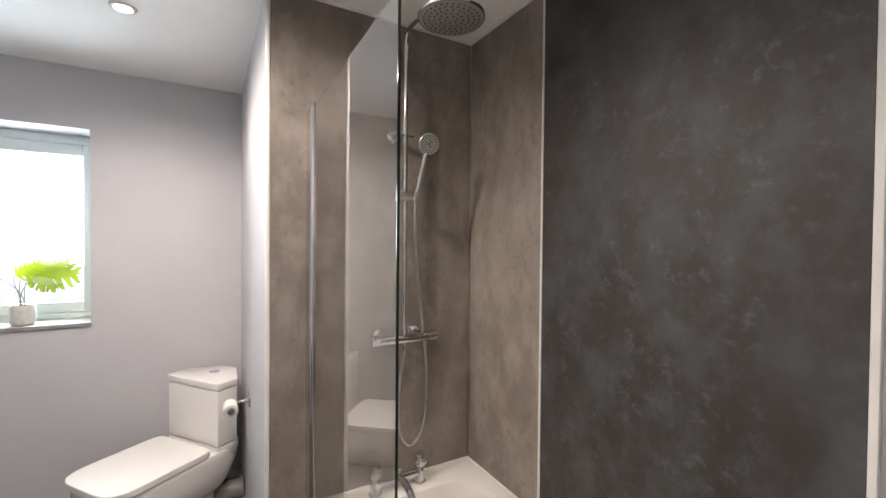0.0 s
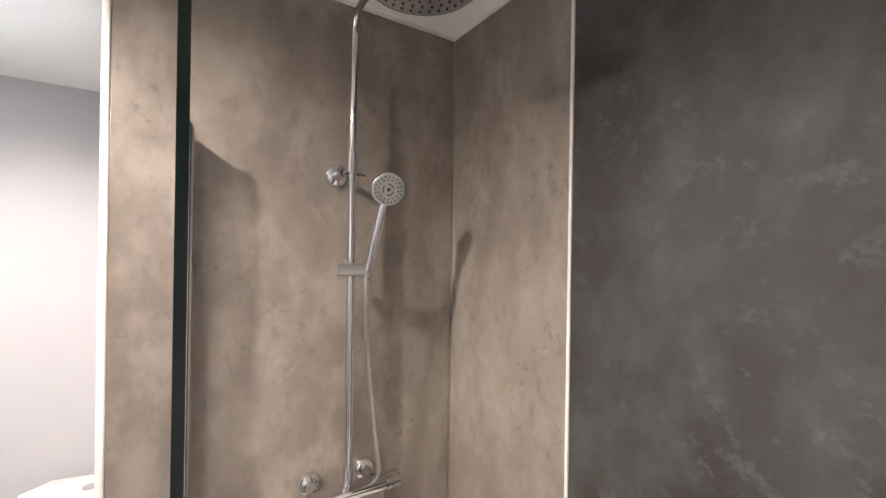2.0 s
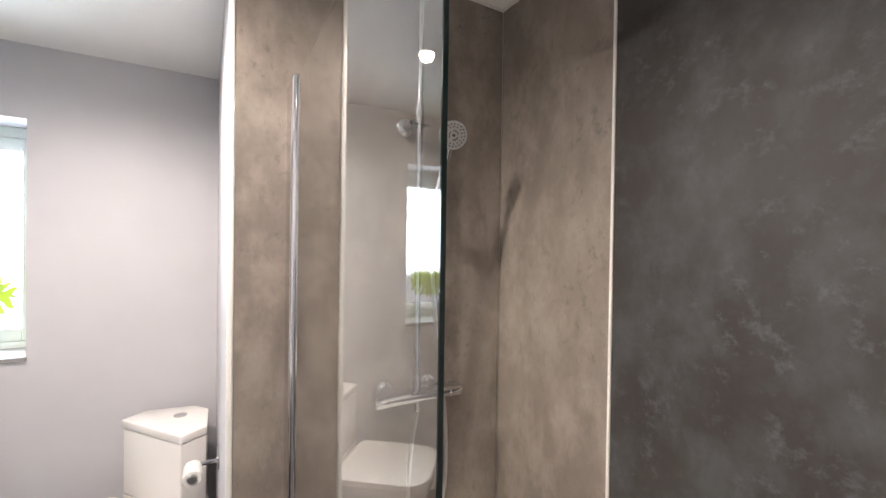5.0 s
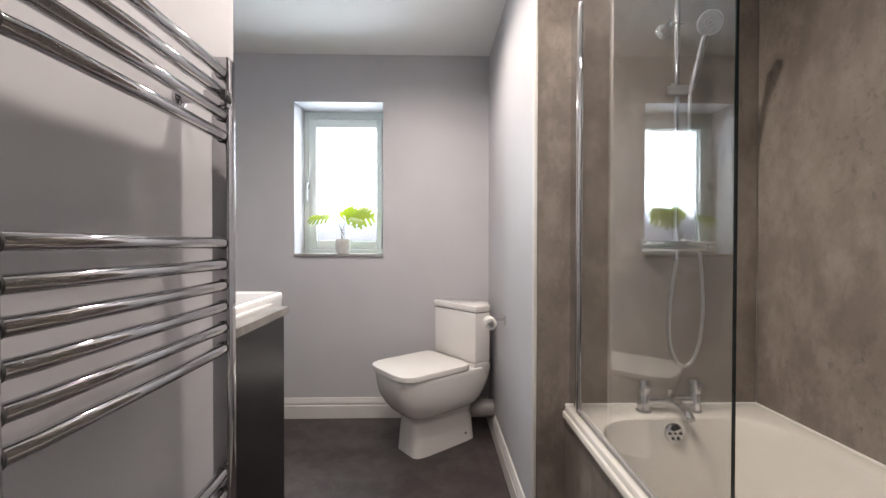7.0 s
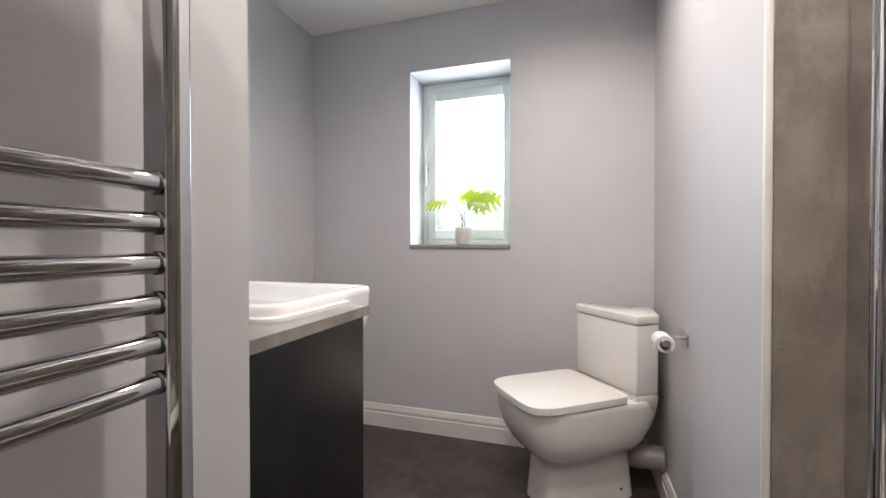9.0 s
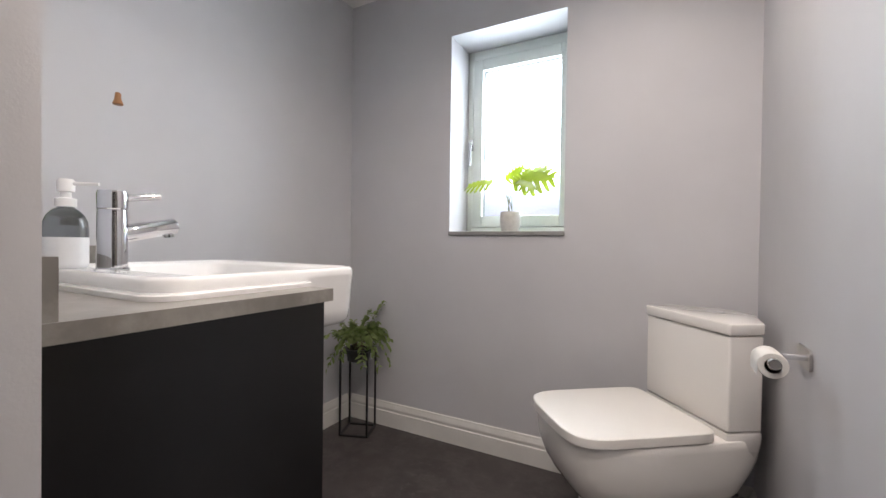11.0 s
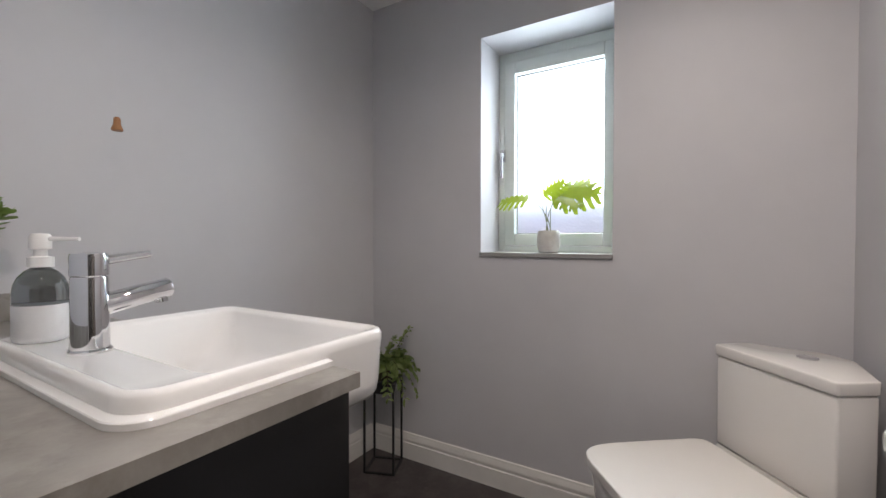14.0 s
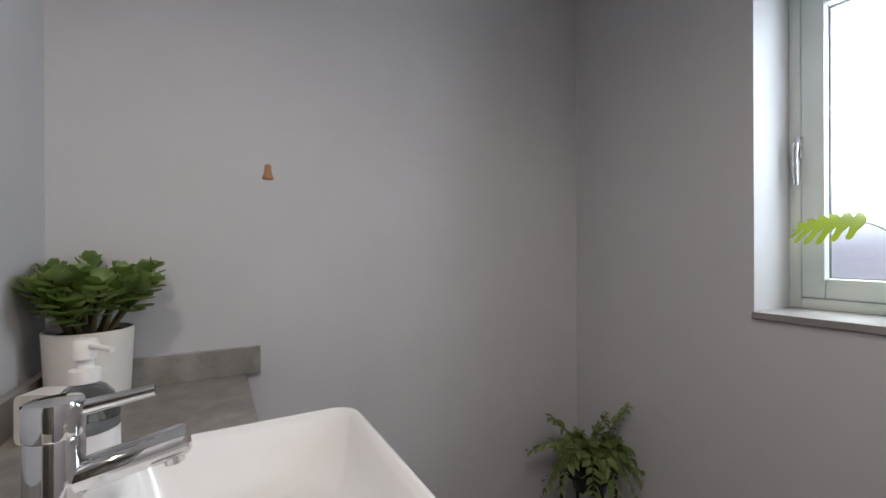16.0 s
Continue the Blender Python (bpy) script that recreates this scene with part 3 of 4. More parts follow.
# thermostatic valve bar
vz, vy = 1.140, 1.612
valve = part("valve_bar", tube(B(), [(0.560, vy, vz), (0.752, vy, vz)], 0.0195, 24), CHROME, sh)
bm = B()
box(bm, 0.530, 0.790, vy - 0.030, vy + 0.018, vz + 0.008, vz + 0.019, 0.004, 2)
part("valve_shelf", bm, CHROME, valve)
for a, b in ((0.522, 0.558), (0.754, 0.792)):
    part("valve_knob", tube(B(), [(a, vy, vz), (a + 0.002, vy, vz), (b, vy, vz)], [0.019, 0.0215, 0.0215], 28), CHROME, valve)
for x in (0.582, 0.728):
    part("wall_flange", lathe(B(), (x, YB, vz + 0.006), [(0.030, 0), (0.030, 0.005), (0.022, 0.016), (0.015, 0.020), (0.015, 0.06)], 26, (0, -1, 0)), CHROME, valve)
part("riser_socket", tube(B(), [(RX, RY - 0.006, vz + 0.015), (RX, RY, vz + 0.06)], 0.0135, 16), CHROME, valve)
part("hose_outlet", tube(B(), [(0.657, vy, vz - 0.012), (0.657, vy, vz - 0.045)], 0.009, 12), CHROME, valve)
pts = bezier((0.657, vy, vz - 0.045), (0.640, vy, 1.01), (0.618, vy - 0.003, 0.87), (0.634, vy - 0.004, 0.79), 20)
pts += bezier((0.634, vy - 0.004, 0.79), (0.648, vy - 0.005, 0.725), (0.700, vy - 0.005, 0.672), (0.734, vy - 0.005, 0.79), 20)[1:]
pts += bezier((0.734, vy - 0.005, 0.79), (0.762, vy - 0.004, 0.90), (0.766, 1.640, 1.05), (0.753, 1.640, 1.146), 18)[1:]
pts += bezier((0.753, 1.640, 1.146), (0.738, 1.640, 1.27), (0.686, 1.604, 1.50), (0.692, 1.600, 1.670), 26)[1:]
part("hose", tube(B(), pts, [0.0062 if i % 2 else 0.0056 for i in range(len(pts))], 10), SATIN, sh, "flexible steel hose")

# ---- corner toilet ----
SKEW = radians(45 + 7.5)
CU, CV = Vector((-math.sin(SKEW), -math.cos(SKEW), 0)), Vector((math.cos(SKEW), -math.sin(SKEW), 0))
CO = Vector((XR - 0.7071 * (0.30 - 0.023), YW - 0.7071 * (0.30 + 0.023), 0)) - CU * 0.30


def cp(u, v, z):
    p = CO + CU * u + CV * v
    return Vector((min(p.x, XR - 0.004), min(p.y, YW - 0.004), z))


def oval(u0, u1, v, z, sq=3.2, n=40, back=None):
    """A squarish oval in plan; the back end may be squarer than the front."""
    out, uc, ur = [], (u0 + u1) / 2, (u1 - u0) / 2
    for k in range(n):
        a = 2 * math.pi * k / n
        c, s = math.cos(a), math.sin(a)
        e = sq if c > 0 else (back or sq)
        out.append(cp(uc + ur * math.copysign(abs(c) ** (2 / e), c), v * math.copysign(abs(s) ** (2 / e), s), z))
    return out


wc = thing("toilet", cp(0.5, 0, 0), "white ceramic corner toilet with closed square lid", "toilet")
bm = B()
rings = [oval(0.272, 0.712, 0.108, 0.0, 6), oval(0.274, 0.711, 0.107, 0.012, 6), oval(0.280, 0.706, 0.103, 0.10, 5.5), oval(0.282, 0.702, 0.099, 0.175, 5),
         oval(0.280, 0.706, 0.102, 0.200, 4.6), oval(0.274, 0.728, 0.124, 0.215, 4.2, back=4.5), oval(0.262, 0.758, 0.154, 0.238, 4.0, back=4.5), oval(0.246, 0.787, 0.175, 0.272, 3.9, back=4.5), oval(0.222, 0.815, 0.188, 0.318, 3.8, back=4.5),
         oval(0.195, 0.833, 0.194, 0.370, 3.9, back=4.5), oval(0.180, 0.839, 0.195, 0.420, 4.0, back=4.5), oval(0.181, 0.840, 0.195, 0.443, 4.1, back=4.5), oval(0.184, 0.837, 0.192, 0.4465, 4.1, back=4.5)]
loft(bm, rings)
part("pan", bm, CERAMIC, wc, sharp=60)


def tank(s, z, du=0.0):
    return [cp(u, v, z) for u, v in ((0.364 + du, -0.186 - s), (0.364 + du, 0.190 + s), (0.256, 0.196 + s), (0.125, 0.040), (0.125, -0.050), (0.256, -0.192 - s))]


def shelf(f, z):
    hub = cp(0.36, 0, z)
    return [hub + (p - hub) * f for p in tank(-0.004, z)]


bm = loft(B(), [shelf(0.30, 0.262), shelf(0.52, 0.295), shelf(0.74, 0.335), shelf(0.90, 0.375), shelf(0.98, 0.410), shelf(1.0, 0.440), shelf(1.0, 0.462), shelf(0.985, 0.468)])
part("rear_shelf", bm, CERAMIC, wc, sharp=70)
tmp = loft(B(), [tank(-0.002, 0.471), tank(0.0, 0.756)])
bmesh.ops.bevel(tmp, geom=tmp.edges[:], offset=0.007, segments=3, profile=0.5, affect="EDGES")
part("cistern", tmp, CERAMIC, wc)
tmp = loft(B(), [tank(0.003, 0.759, 0.004), tank(0.004, 0.795, 0.005)])
bmesh.ops.bevel(tmp, geom=tmp.edges[:], offset=0.006, segments=3, profile=0.5, affect="EDGES")
cl = part("cistern_lid", tmp, CERAMIC, wc)
part("flush_button", lathe(B(), cp(0.235, 0, 0.795), [(0.026, -0.002), (0.026, 0.003), (0.022, 0.005), (0.0, 0.005)], 30), CHROME, cl, "chrome round flush button")
bm = loft(B(), [oval(0.412, 0.832, 0.186, 0.4467, 4.2, back=10), oval(0.411, 0.833, 0.187, 0.4475, 4.2, back=10), oval(0.411, 0.833, 0.187, 0.4500, 4.2, back=10), oval(0.412, 0.832, 0.186, 0.4508, 4.2, back=10)])
part("seat", bm, LIDMAT, wc, sharp=60)
bm = loft(B(), [oval(0.400, 0.843, 0.196, 0.4510, 4.4, back=12), oval(0.397, 0.8465, 0.1988, 0.4525, 4.6, back=12), oval(0.397, 0.847, 0.199, 0.4755, 4.6, back=12), oval(0.3975, 0.8465, 0.1985, 0.478, 4.6, back=12), oval(0.400, 0.844, 0.196, 0.4802, 4.6, back=12), oval(0.404, 0.840, 0.192, 0.4807, 4.6, back=12), oval(0.50, 0.76, 0.10, 0.4812, 4, back=6)])
part("lid", bm, LIDMAT, wc, sharp=34)
for s in (-1, 1):
    part("fixing_cap", lathe(B(), cp(0.36, s * 0.1005, 0.050), [(0.007, 0), (0.007, 0.005), (0.004, 0.0065), (0, 0.0065)], 14, CV * s), CHROME, wc)
bm = tube(B(), [cp(0.34, 0.0, 0.165), (0.02, 2.655, 0.165), (XR - 0.002, 2.635, 0.165)], 0.050, 26)
tube(bm, [(0.035, 2.653, 0.165), (0.085, 2.646, 0.165)], 0.056, 26)
part("waste_pipe", bm, PIPE, wc, "grey plastic waste pipe")

# paper holder
tp = thing("toilet_roll_holder", (XR, 2.285, 0.768), "chrome wall-mounted toilet roll holder", "roll holder")
bm = loft(B(), [[Vector((x, p.x, p.y)) for p in rrect(2.266, 2.372, 0.732, 0.782, 0.012, 0)] for x in (XR - 0.001, XR - 0.007)])
part("mount_plate", bm, SATIN, tp)
part("arm", tube(B(), [(XR - 0.004, 2.285, 0.762), (0.097, 2.285, 0.761)] + bezier((0.096, 2.285, 0.761), (0.084, 2.285, 0.760), (0.082, 2.283, 0.760), (0.082, 2.270, 0.760), 6) + [(0.082, 2.185, 0.760)], 0.0075, 14), CHROME, tp)
part("end_cap", tube(B(), [(0.082, 2.196, 0.760), (0.082, 2.184, 0.760), (0.082, 2.182, 0.760)], [0.0130, 0.0130, 0.0115], 20), SATIN, tp)
roll = thing("toilet_roll", (0.082, 2.235, 0.7525), "part-used white toilet paper roll on the holder", "toilet roll")
bm = lathe(B(), (0.082, 2.190, 0.7525), [(0.0165, 0.012), (0.0280, 0.012), (0.0295, 0.015), (0.0295, 0.092), (0.0280, 0.095), (0.0165, 0.095), (0.0165, 0.012)], 44, (0, 1, 0))
part("paper", bm, PAPER, roll)
part("core", lathe(B(), (0.082, 2.1905, 0.7525), [(0.0150, 0.012), (0.0164, 0.012), (0.0164, 0.094), (0.0150, 0.094), (0.0150, 0.012)], 32, (0, 1, 0)), CARD, roll, "brown cardboard core")
bm = loft(B(), [[Vector((0.082 - 0.0300 * math.cos(a), y, 0.7525 + 0.0300 * math.sin(a))) for a in [radians(k) for k in (40, 20, 0, -10)]] + [Vector((0.0535, y, 0.728)), Vector((0.0529, y, 0.728)), Vector((0.0532, y, 0.747))] for y in (2.2035, 2.2840)])
part("loose_sheet", bm, PAPER, roll)

# ---- vanity ----
VX0, VX1, VY0, VY1 = XL + 0.002, -0.727, YR + 0.002, 1.637
VYE = YC + 0.003
van = thing("vanity_cabinet", ((VX0 + VX1) / 2, (VY0 + VY1) / 2, 0), "matt black fitted vanity cabinet under the worktop", "cabinet")
part("end_panel", box(B(), VX1 - 0.018, VX1, VYE, VY1, 0, 0.902, 0.0012, 1), CABINET, van)
part("body", box(B(), VX0, VX1 - 0.019, VY0, VY1 - 0.022, 0.0, 0.80), CABINET, van)
for k, (a, b) in enumerate(((VX0 + 0.003, -1.385), (-1.381, -1.065), (-1.061, VX1 - 0.021))):
    d = part("door", box(B(), a, b, VY1 - 0.020, VY1 - 0.002, 0.10, 0.80, 0.0015, 1), CABINET, van)
    part("knob", lathe(B(), (b - 0.035, VY1 - 0.002, 0.74), [(0.005, 0), (0.005, 0.012), (0.011, 0.016), (0.011, 0.022), (0.0, 0.024)], 16, (0, 1, 0)), CHROME, d, "chrome knob")
wt = thing("worktop", ((VX0 - 0.712) / 2, 1.44, 0.903), "grey stone-effect laminate worktop with upstand", "worktop")
plan = ((VX0, VY0), (-0.712, VYE), (-0.712, 1.645), (-0.794, 1.645), (-0.794, 1.452), (-1.306, 1.452), (-1.306, 1.645), (VX0, 1.645))
bm = loft(B(), [[Vector((x, y, z)) for x, y in plan] for z in (0.903, 0.927)])
part("slab", bm, WORKTOP, wt)
part("upstand", box(B(), VX0, VX0 + 0.018, VY0 + 0.0185, 1.680, 0.9272, 0.998, 0.001, 1), WORKTOP, wt)
ys = VY0 - (YR - YC) * (VX0 + 0.716) / (XL - XW)
part("upstand", loft(B(), [[Vector((VX0, VY0, z)), Vector((-0.716, ys, z)), Vector((-0.716, ys + 0.018, z)), Vector((VX0, VY0 + 0.018, z))] for z in (0.9272, 0.998)]), WORKTOP, wt)

# semi-recessed basin
SX0, SX1, SY0, SY1, SZ = -1.318, -0.782, 1.362, 1.812, 0.960
basin = thing("basin", ((SX0 + SX1) / 2, 1.6, 0.927), "glossy white rectangular semi-recessed ceramic basin", "basin")
bm = B()


def inset(d, z, r, bx=0.0, by=0.0):
    return rrect(SX0 + d + bx, SX1 - d - bx, SY0 + d + by, SY1 - d, r, z, 7)


# apron in front of the worktop, foot flange on it, then rim, tap ledge and bowl in one shell
FY = 1.647


def apron(d, z, r):
    ring = rrect(SX0 + d, SX1 - d, FY, SY1 - d, [r, r, 0.002, 0.002], z, 7)
    return [Vector((SX1 - d, FY, z))] + ring[:16] + [Vector((SX0 + d, FY, z))]


loft(bm, [apron(0.030, 0.828, 0.03), apron(0.014, 0.831, 0.045), apron(0.006, 0.842, 0.050), apron(0.003, 0.865, 0.050), apron(0.001, 0.925, 0.048), apron(0.0, 0.944, 0.046)], True, False, False)
rings = [inset(0.001, 0.9285, 0.046), inset(0.0, 0.944, 0.046), inset(0.001, 0.955, 0.045), inset(0.005, 0.9605, 0.043), inset(0.011, 0.962, 0.040), inset(0.015, 0.9605, 0.038), inset(0.020, 0.9575, 0.036)]
y_b = 0.098
rings += [rrect(SX0 + 0.026, SX1 - 0.026, SY0 + y_b, SY1 - 0.024, [0.036, 0.036, 0.03, 0.03], 0.9560, 7),
          rrect(SX0 + 0.030, SX1 - 0.030, SY0 + y_b + 0.008, SY1 - 0.027, [0.036, 0.036, 0.03, 0.03], 0.950, 7),
          rrect(SX0 + 0.036, SX1 - 0.036, SY0 + y_b + 0.016, SY1 - 0.033, [0.04, 0.04, 0.035, 0.035], 0.925, 7),
          rrect(SX0 + 0.055, SX1 - 0.055, SY0 + y_b + 0.030, SY1 - 0.050, 0.05, 0.875, 7),
          rrect(SX0 + 0.080, SX1 - 0.080, SY0 + y_b + 0.045, SY1 - 0.075, 0.05, 0.852, 7),
          rrect(SX0 + 0.130, SX1 - 0.130, SY0 + y_b + 0.075, SY1 - 0.115, 0.04, 0.8470, 7),
          rrect(SX0 + 0.250, SX1 - 0.250, SY0 + y_b + 0.13, SY1 - 0.17, 0.01, 0.8466, 7)]
loft(bm, rings, False, True)
part("bowl", bm, BASIN, basin, sharp=44)
part("foot_flange", loft(B(), [[Vector((SX0 - d, 1.643, z))] + rrect(SX0 - d, SX1 + d, SY0 - d, 1.643, [0.004, 0.004, 0.05, 0.05], z, 7)[16:] + [Vector((SX1 + d, 1.643, z))] for d, z in ((0.013, 0.9273), (0.013, 0.9350), (0.0118, 0.9366), (0.0, 0.9380))], False, False, False), BASIN, basin, sharp=32)
dr = Vector((-1.050, 1.600, 0.845))
part("waste", lathe(B(), dr, [(0.034, 0.0), (0.034, 0.003), (0.030, 0.005), (0.025, 0.003)], 32), CHROME, basin, "chrome waste ring")
part("plug", lathe(B(), dr, [(0.022, 0.002), (0.024, 0.010), (0.020, 0.014), (0.0, 0.017)], 32), CHROME, basin, "chrome click plug")

# basin tap
TX, TY, TZ = -1.077, 1.430, 0.957
bt = thing("basin_tap", (TX, TY, TZ), "chrome single-lever basin mixer tap", "tap")
body = part("body", lathe(B(), (TX, TY, TZ), [(0.028, 0.0), (0.028, 0.004), (0.0250, 0.007), (0.0240, 0.115), (0.0228, 0.118), (0.0245, 0.120), (0.0250, 0.148), (0.0230, 0.154), (0.0, 0.157)], 40), CHROME, bt)
part("spout", tube(B(), [(TX, TY + 0.010, TZ + 0.070), (TX, TY + 0.112, TZ + 0.091), (TX, TY + 0.116, TZ + 0.0918)], [0.0178, 0.0172, 0.0140], 22), CHROME, bt)
part("aerator", tube(B(), [(TX, TY + 0.100, TZ + 0.082), (TX, TY + 0.102, TZ + 0.067)], 0.0105, 18), CHROME, bt)
part("lever", tube(B(), [(TX, TY + 0.005, TZ + 0.140), (TX, TY + 0.045, TZ + 0.1455), (TX, TY + 0.084, TZ + 0.151)], [0.0085, 0.0075, 0.0065], 14), CHROME, bt)

# soap dispenser on the basin's ledge
sx, sy, sz = -1.246, 1.418, 0.957
so = thing("soap_dispenser", (sx, sy, sz), "smoky glass soap bottle with frosted band and white pump", "soap dispenser")
part("bottle", lathe(B(), (sx, sy, sz), [(0.034, 0.062), (0.0378, 0.0645), (0.0378, 0.082), (0.0362, 0.096), (0.031, 0.110), (0.022, 0.121), (0.014, 0.126), (0.013, 0.132)], 36), BOTTLE, so)
part("frosted_band", lathe(B(), (sx, sy, sz), [(0.034, 0.0), (0.0372, 0.004), (0.0380, 0.010), (0.0380, 0.062), (0.0370, 0.064), (0.0, 0.064)], 36), SOAPW, so, "frosted white lower half")
pump = part("pump", lathe(B(), (sx, sy, sz), [(0.0, 0.128), (0.018, 0.128), (0.018, 0.145), (0.010, 0.147), (0.009, 0.158), (0.015, 0.160), (0.0155, 0.180), (0.012, 0.186), (0.0, 0.187)], 26), PUMP, so)
part("nozzle", tube(B(), [(sx + 0.008, sy + 0.006, sz + 0.177), (sx + 0.050, sy + 0.038, sz + 0.177)], [0.0042, 0.0034], 12), PUMP, pump)

# white sponge holder with a smiling-face cut-out
fx, fy = -1.505, 1.311
fpot = thing("sponge_holder", (fx, fy, 0.927), "small white ceramic holder with a face and open mouth", "sponge holder")
tmp = B()
out = [Vector((0, p.x, p.y)) for p in rrect(-0.043, 0.043, 0.0, 0.088, 0.012, 0, 5)]
hole = [Vector((0, p.x, p.y)) for p in rrect(-0.028, 0.026, 0.012, 0.050, [0.022, 0.022, 0.008, 0.008], 0, 5)]
rows = []
for ring, x in ((out, -0.026), (out, 0.026), (hole, 0.026), (hole, -0.018)):
    rows.append([tmp.verts.new((x + (0.006 if abs(p.y) > 0.03 and x > 0 else 0), p.y, p.z)) for p in ring])
n = len(out)
for a, b in zip(rows, rows[1:]):
    for i in range(n):
        tmp.faces.new((a[i], a[(i + 1) % n], b[(i + 1) % n], b[i]))
tmp.faces.new(rows[0][::-1])
tmp.faces.new(rows[3])
turn = pose(fx, fy, 0.9272, 0, 0, -26) @ Matrix.Diagonal((0.80, 0.80, 0.98, 1.0))
bm = B()
add(bm, tmp, turn)
part("body", bm, POTW, fpot)
for v in (-0.026, 0.026):
    part("eye", lathe(B(), turn @ Vector((0.030, v, 0.066)), [(0.0038, 0), (0.0032, 0.003), (0.0, 0.0038)], 12, turn.to_3x3() @ Vector((1, 0, 0))), BLACK, fpot, "black dot eye")
part("tongue", box(B(), fx - 0.004, fx + 0.010, fy - 0.004, fy + 0.010, 0.9372, 0.945, 0.003, 2), POTW, fpot)

# ---- plants ----


def leaf(bm, m, length, width, cup=0.25, bend=0.2, blunt=False):
    """An oval leaf along +x, folded along its rib; a blunt one is widest near its tip."""
    n, rows = 4, []
    for i in range(n + 1):
        t = i / n
        w = width * 0.5 * math.sin(math.pi * min(1, t * 0.92 + 0.06)) ** 0.8 if 0 < i < n else width * 0.04
        if blunt:
            w = width * (0.12, 0.34, 0.49, 0.50, 0.30)[i]
        x, z = length * t, -bend * length * t * t
        rows.append([bm.verts.new(m @ Vector((x, -w, z + cup * w))), bm.verts.new(m @ Vector((x, 0, z))), bm.verts.new(m @ Vector((x, w, z + cup * w)))])
    for a, b in zip(rows, rows[1:]):
        for i in range(2):
            bm.faces.new((a[i], b[i], b[i + 1], a[i + 1]))
    return rows[0]


def at(p, d, roll=0.0):
    d = Vector(d).normalized()
    return Matrix.Translation(p) @ d.to_track_quat("X", "Z").to_matrix().to_4x4() @ pose(0, 0, 0, roll)


rnd = random.Random(11)
# succulent in a white pot on the worktop
px, py = -1.668, 1.335
jp = thing("succulent_pot_plant", (px, py, 0.927), "bushy green succulent in a plain white round pot", "pot plant")
pot = part("pot", lathe(B(), (px, py, 0.9272), [(0.066, 0), (0.070, 0.003), (0.0775, 0.163), (0.0775, 0.167), (0.0725, 0.167), (0.071, 0.150), (0.0, 0.150)], 48), POTW, jp)
part("soil", lathe(B(), (px, py, 0.9272), [(0.0, 0.1505), (0.0705, 0.1505), (0.069, 0.156), (0.0, 0.158)], 30), SOIL, jp)
for k in range(14):
    stems, leaves = B(), B()
    a, tilt = k * 2.39996, 0.16 + 0.62 * ((k + 0.5) / 15) ** 0.6
    d = Vector((math.cos(a) * math.sin(tilt), math.sin(a) * math.sin(tilt), math.cos(tilt)))
    if d.x < 0:
        d.x *= 0.55
    if d.y < 0:
        d.y *= 0.6
    d.normalize()
    p0 = Vector((px + 0.030 * math.cos(a), py + 0.030 * math.sin(a), 1.08))
    length = rnd.uniform(0.112, 0.165) * (1.0 - 0.25 * (tilt > 0.7))
    p1 = p0 + d * length
    tube(stems, [p0, p0.lerp(p1, 0.5) + Vector((0, 0, 0.006)), p1], [0.006, 0.0045, 0.003], 7)
    for j in range(6):
        t = 0.42 + 0.58 * j / 5
        c = p0.lerp(p1, t)
        for s in range(3):
            b = a + j * 1.3 + s * 2.0944
            o = d.orthogonal().normalized()
            o = (o * math.cos(b) + d.cross(o) * math.sin(b) + d * (0.10 + 0.55 * t)).normalized()
            leaf(leaves, at(c, o, rnd.uniform(-15, 15)), rnd.uniform(0.032, 0.041) * (1.05 - 0.25 * (j == 5)), rnd.uniform(0.033, 0.042) * (1.0 - 0.2 * (j == 5)), 0.20, -0.30, True)
    sprig = part("sprig", leaves, JADE, jp)
    part("stem", stems, STEM, sprig)

# split-leaf plant on the sill
mx_, my_, mz_ = -0.815, 2.985, WZ0 + 0.0162
mp_ = thing("monstera_pot_plant", (mx_, my_, mz_), "small bright green split-leaf plant in a cream pot", "pot plant")
part("pot", lathe(B(), (mx_, my_, mz_), [(0.036, 0), (0.042, 0.004), (0.050, 0.030), (0.0505, 0.060), (0.047, 0.096), (0.045, 0.099), (0.042, 0.097), (0.042, 0.085), (0.0, 0.085)], 40), POTG, mp_)
part("soil", lathe(B(), (mx_, my_, mz_), [(0.0, 0.0855), (0.0415, 0.0855), (0.041, 0.090), (0.0, 0.091)], 26), SOIL, mp_)


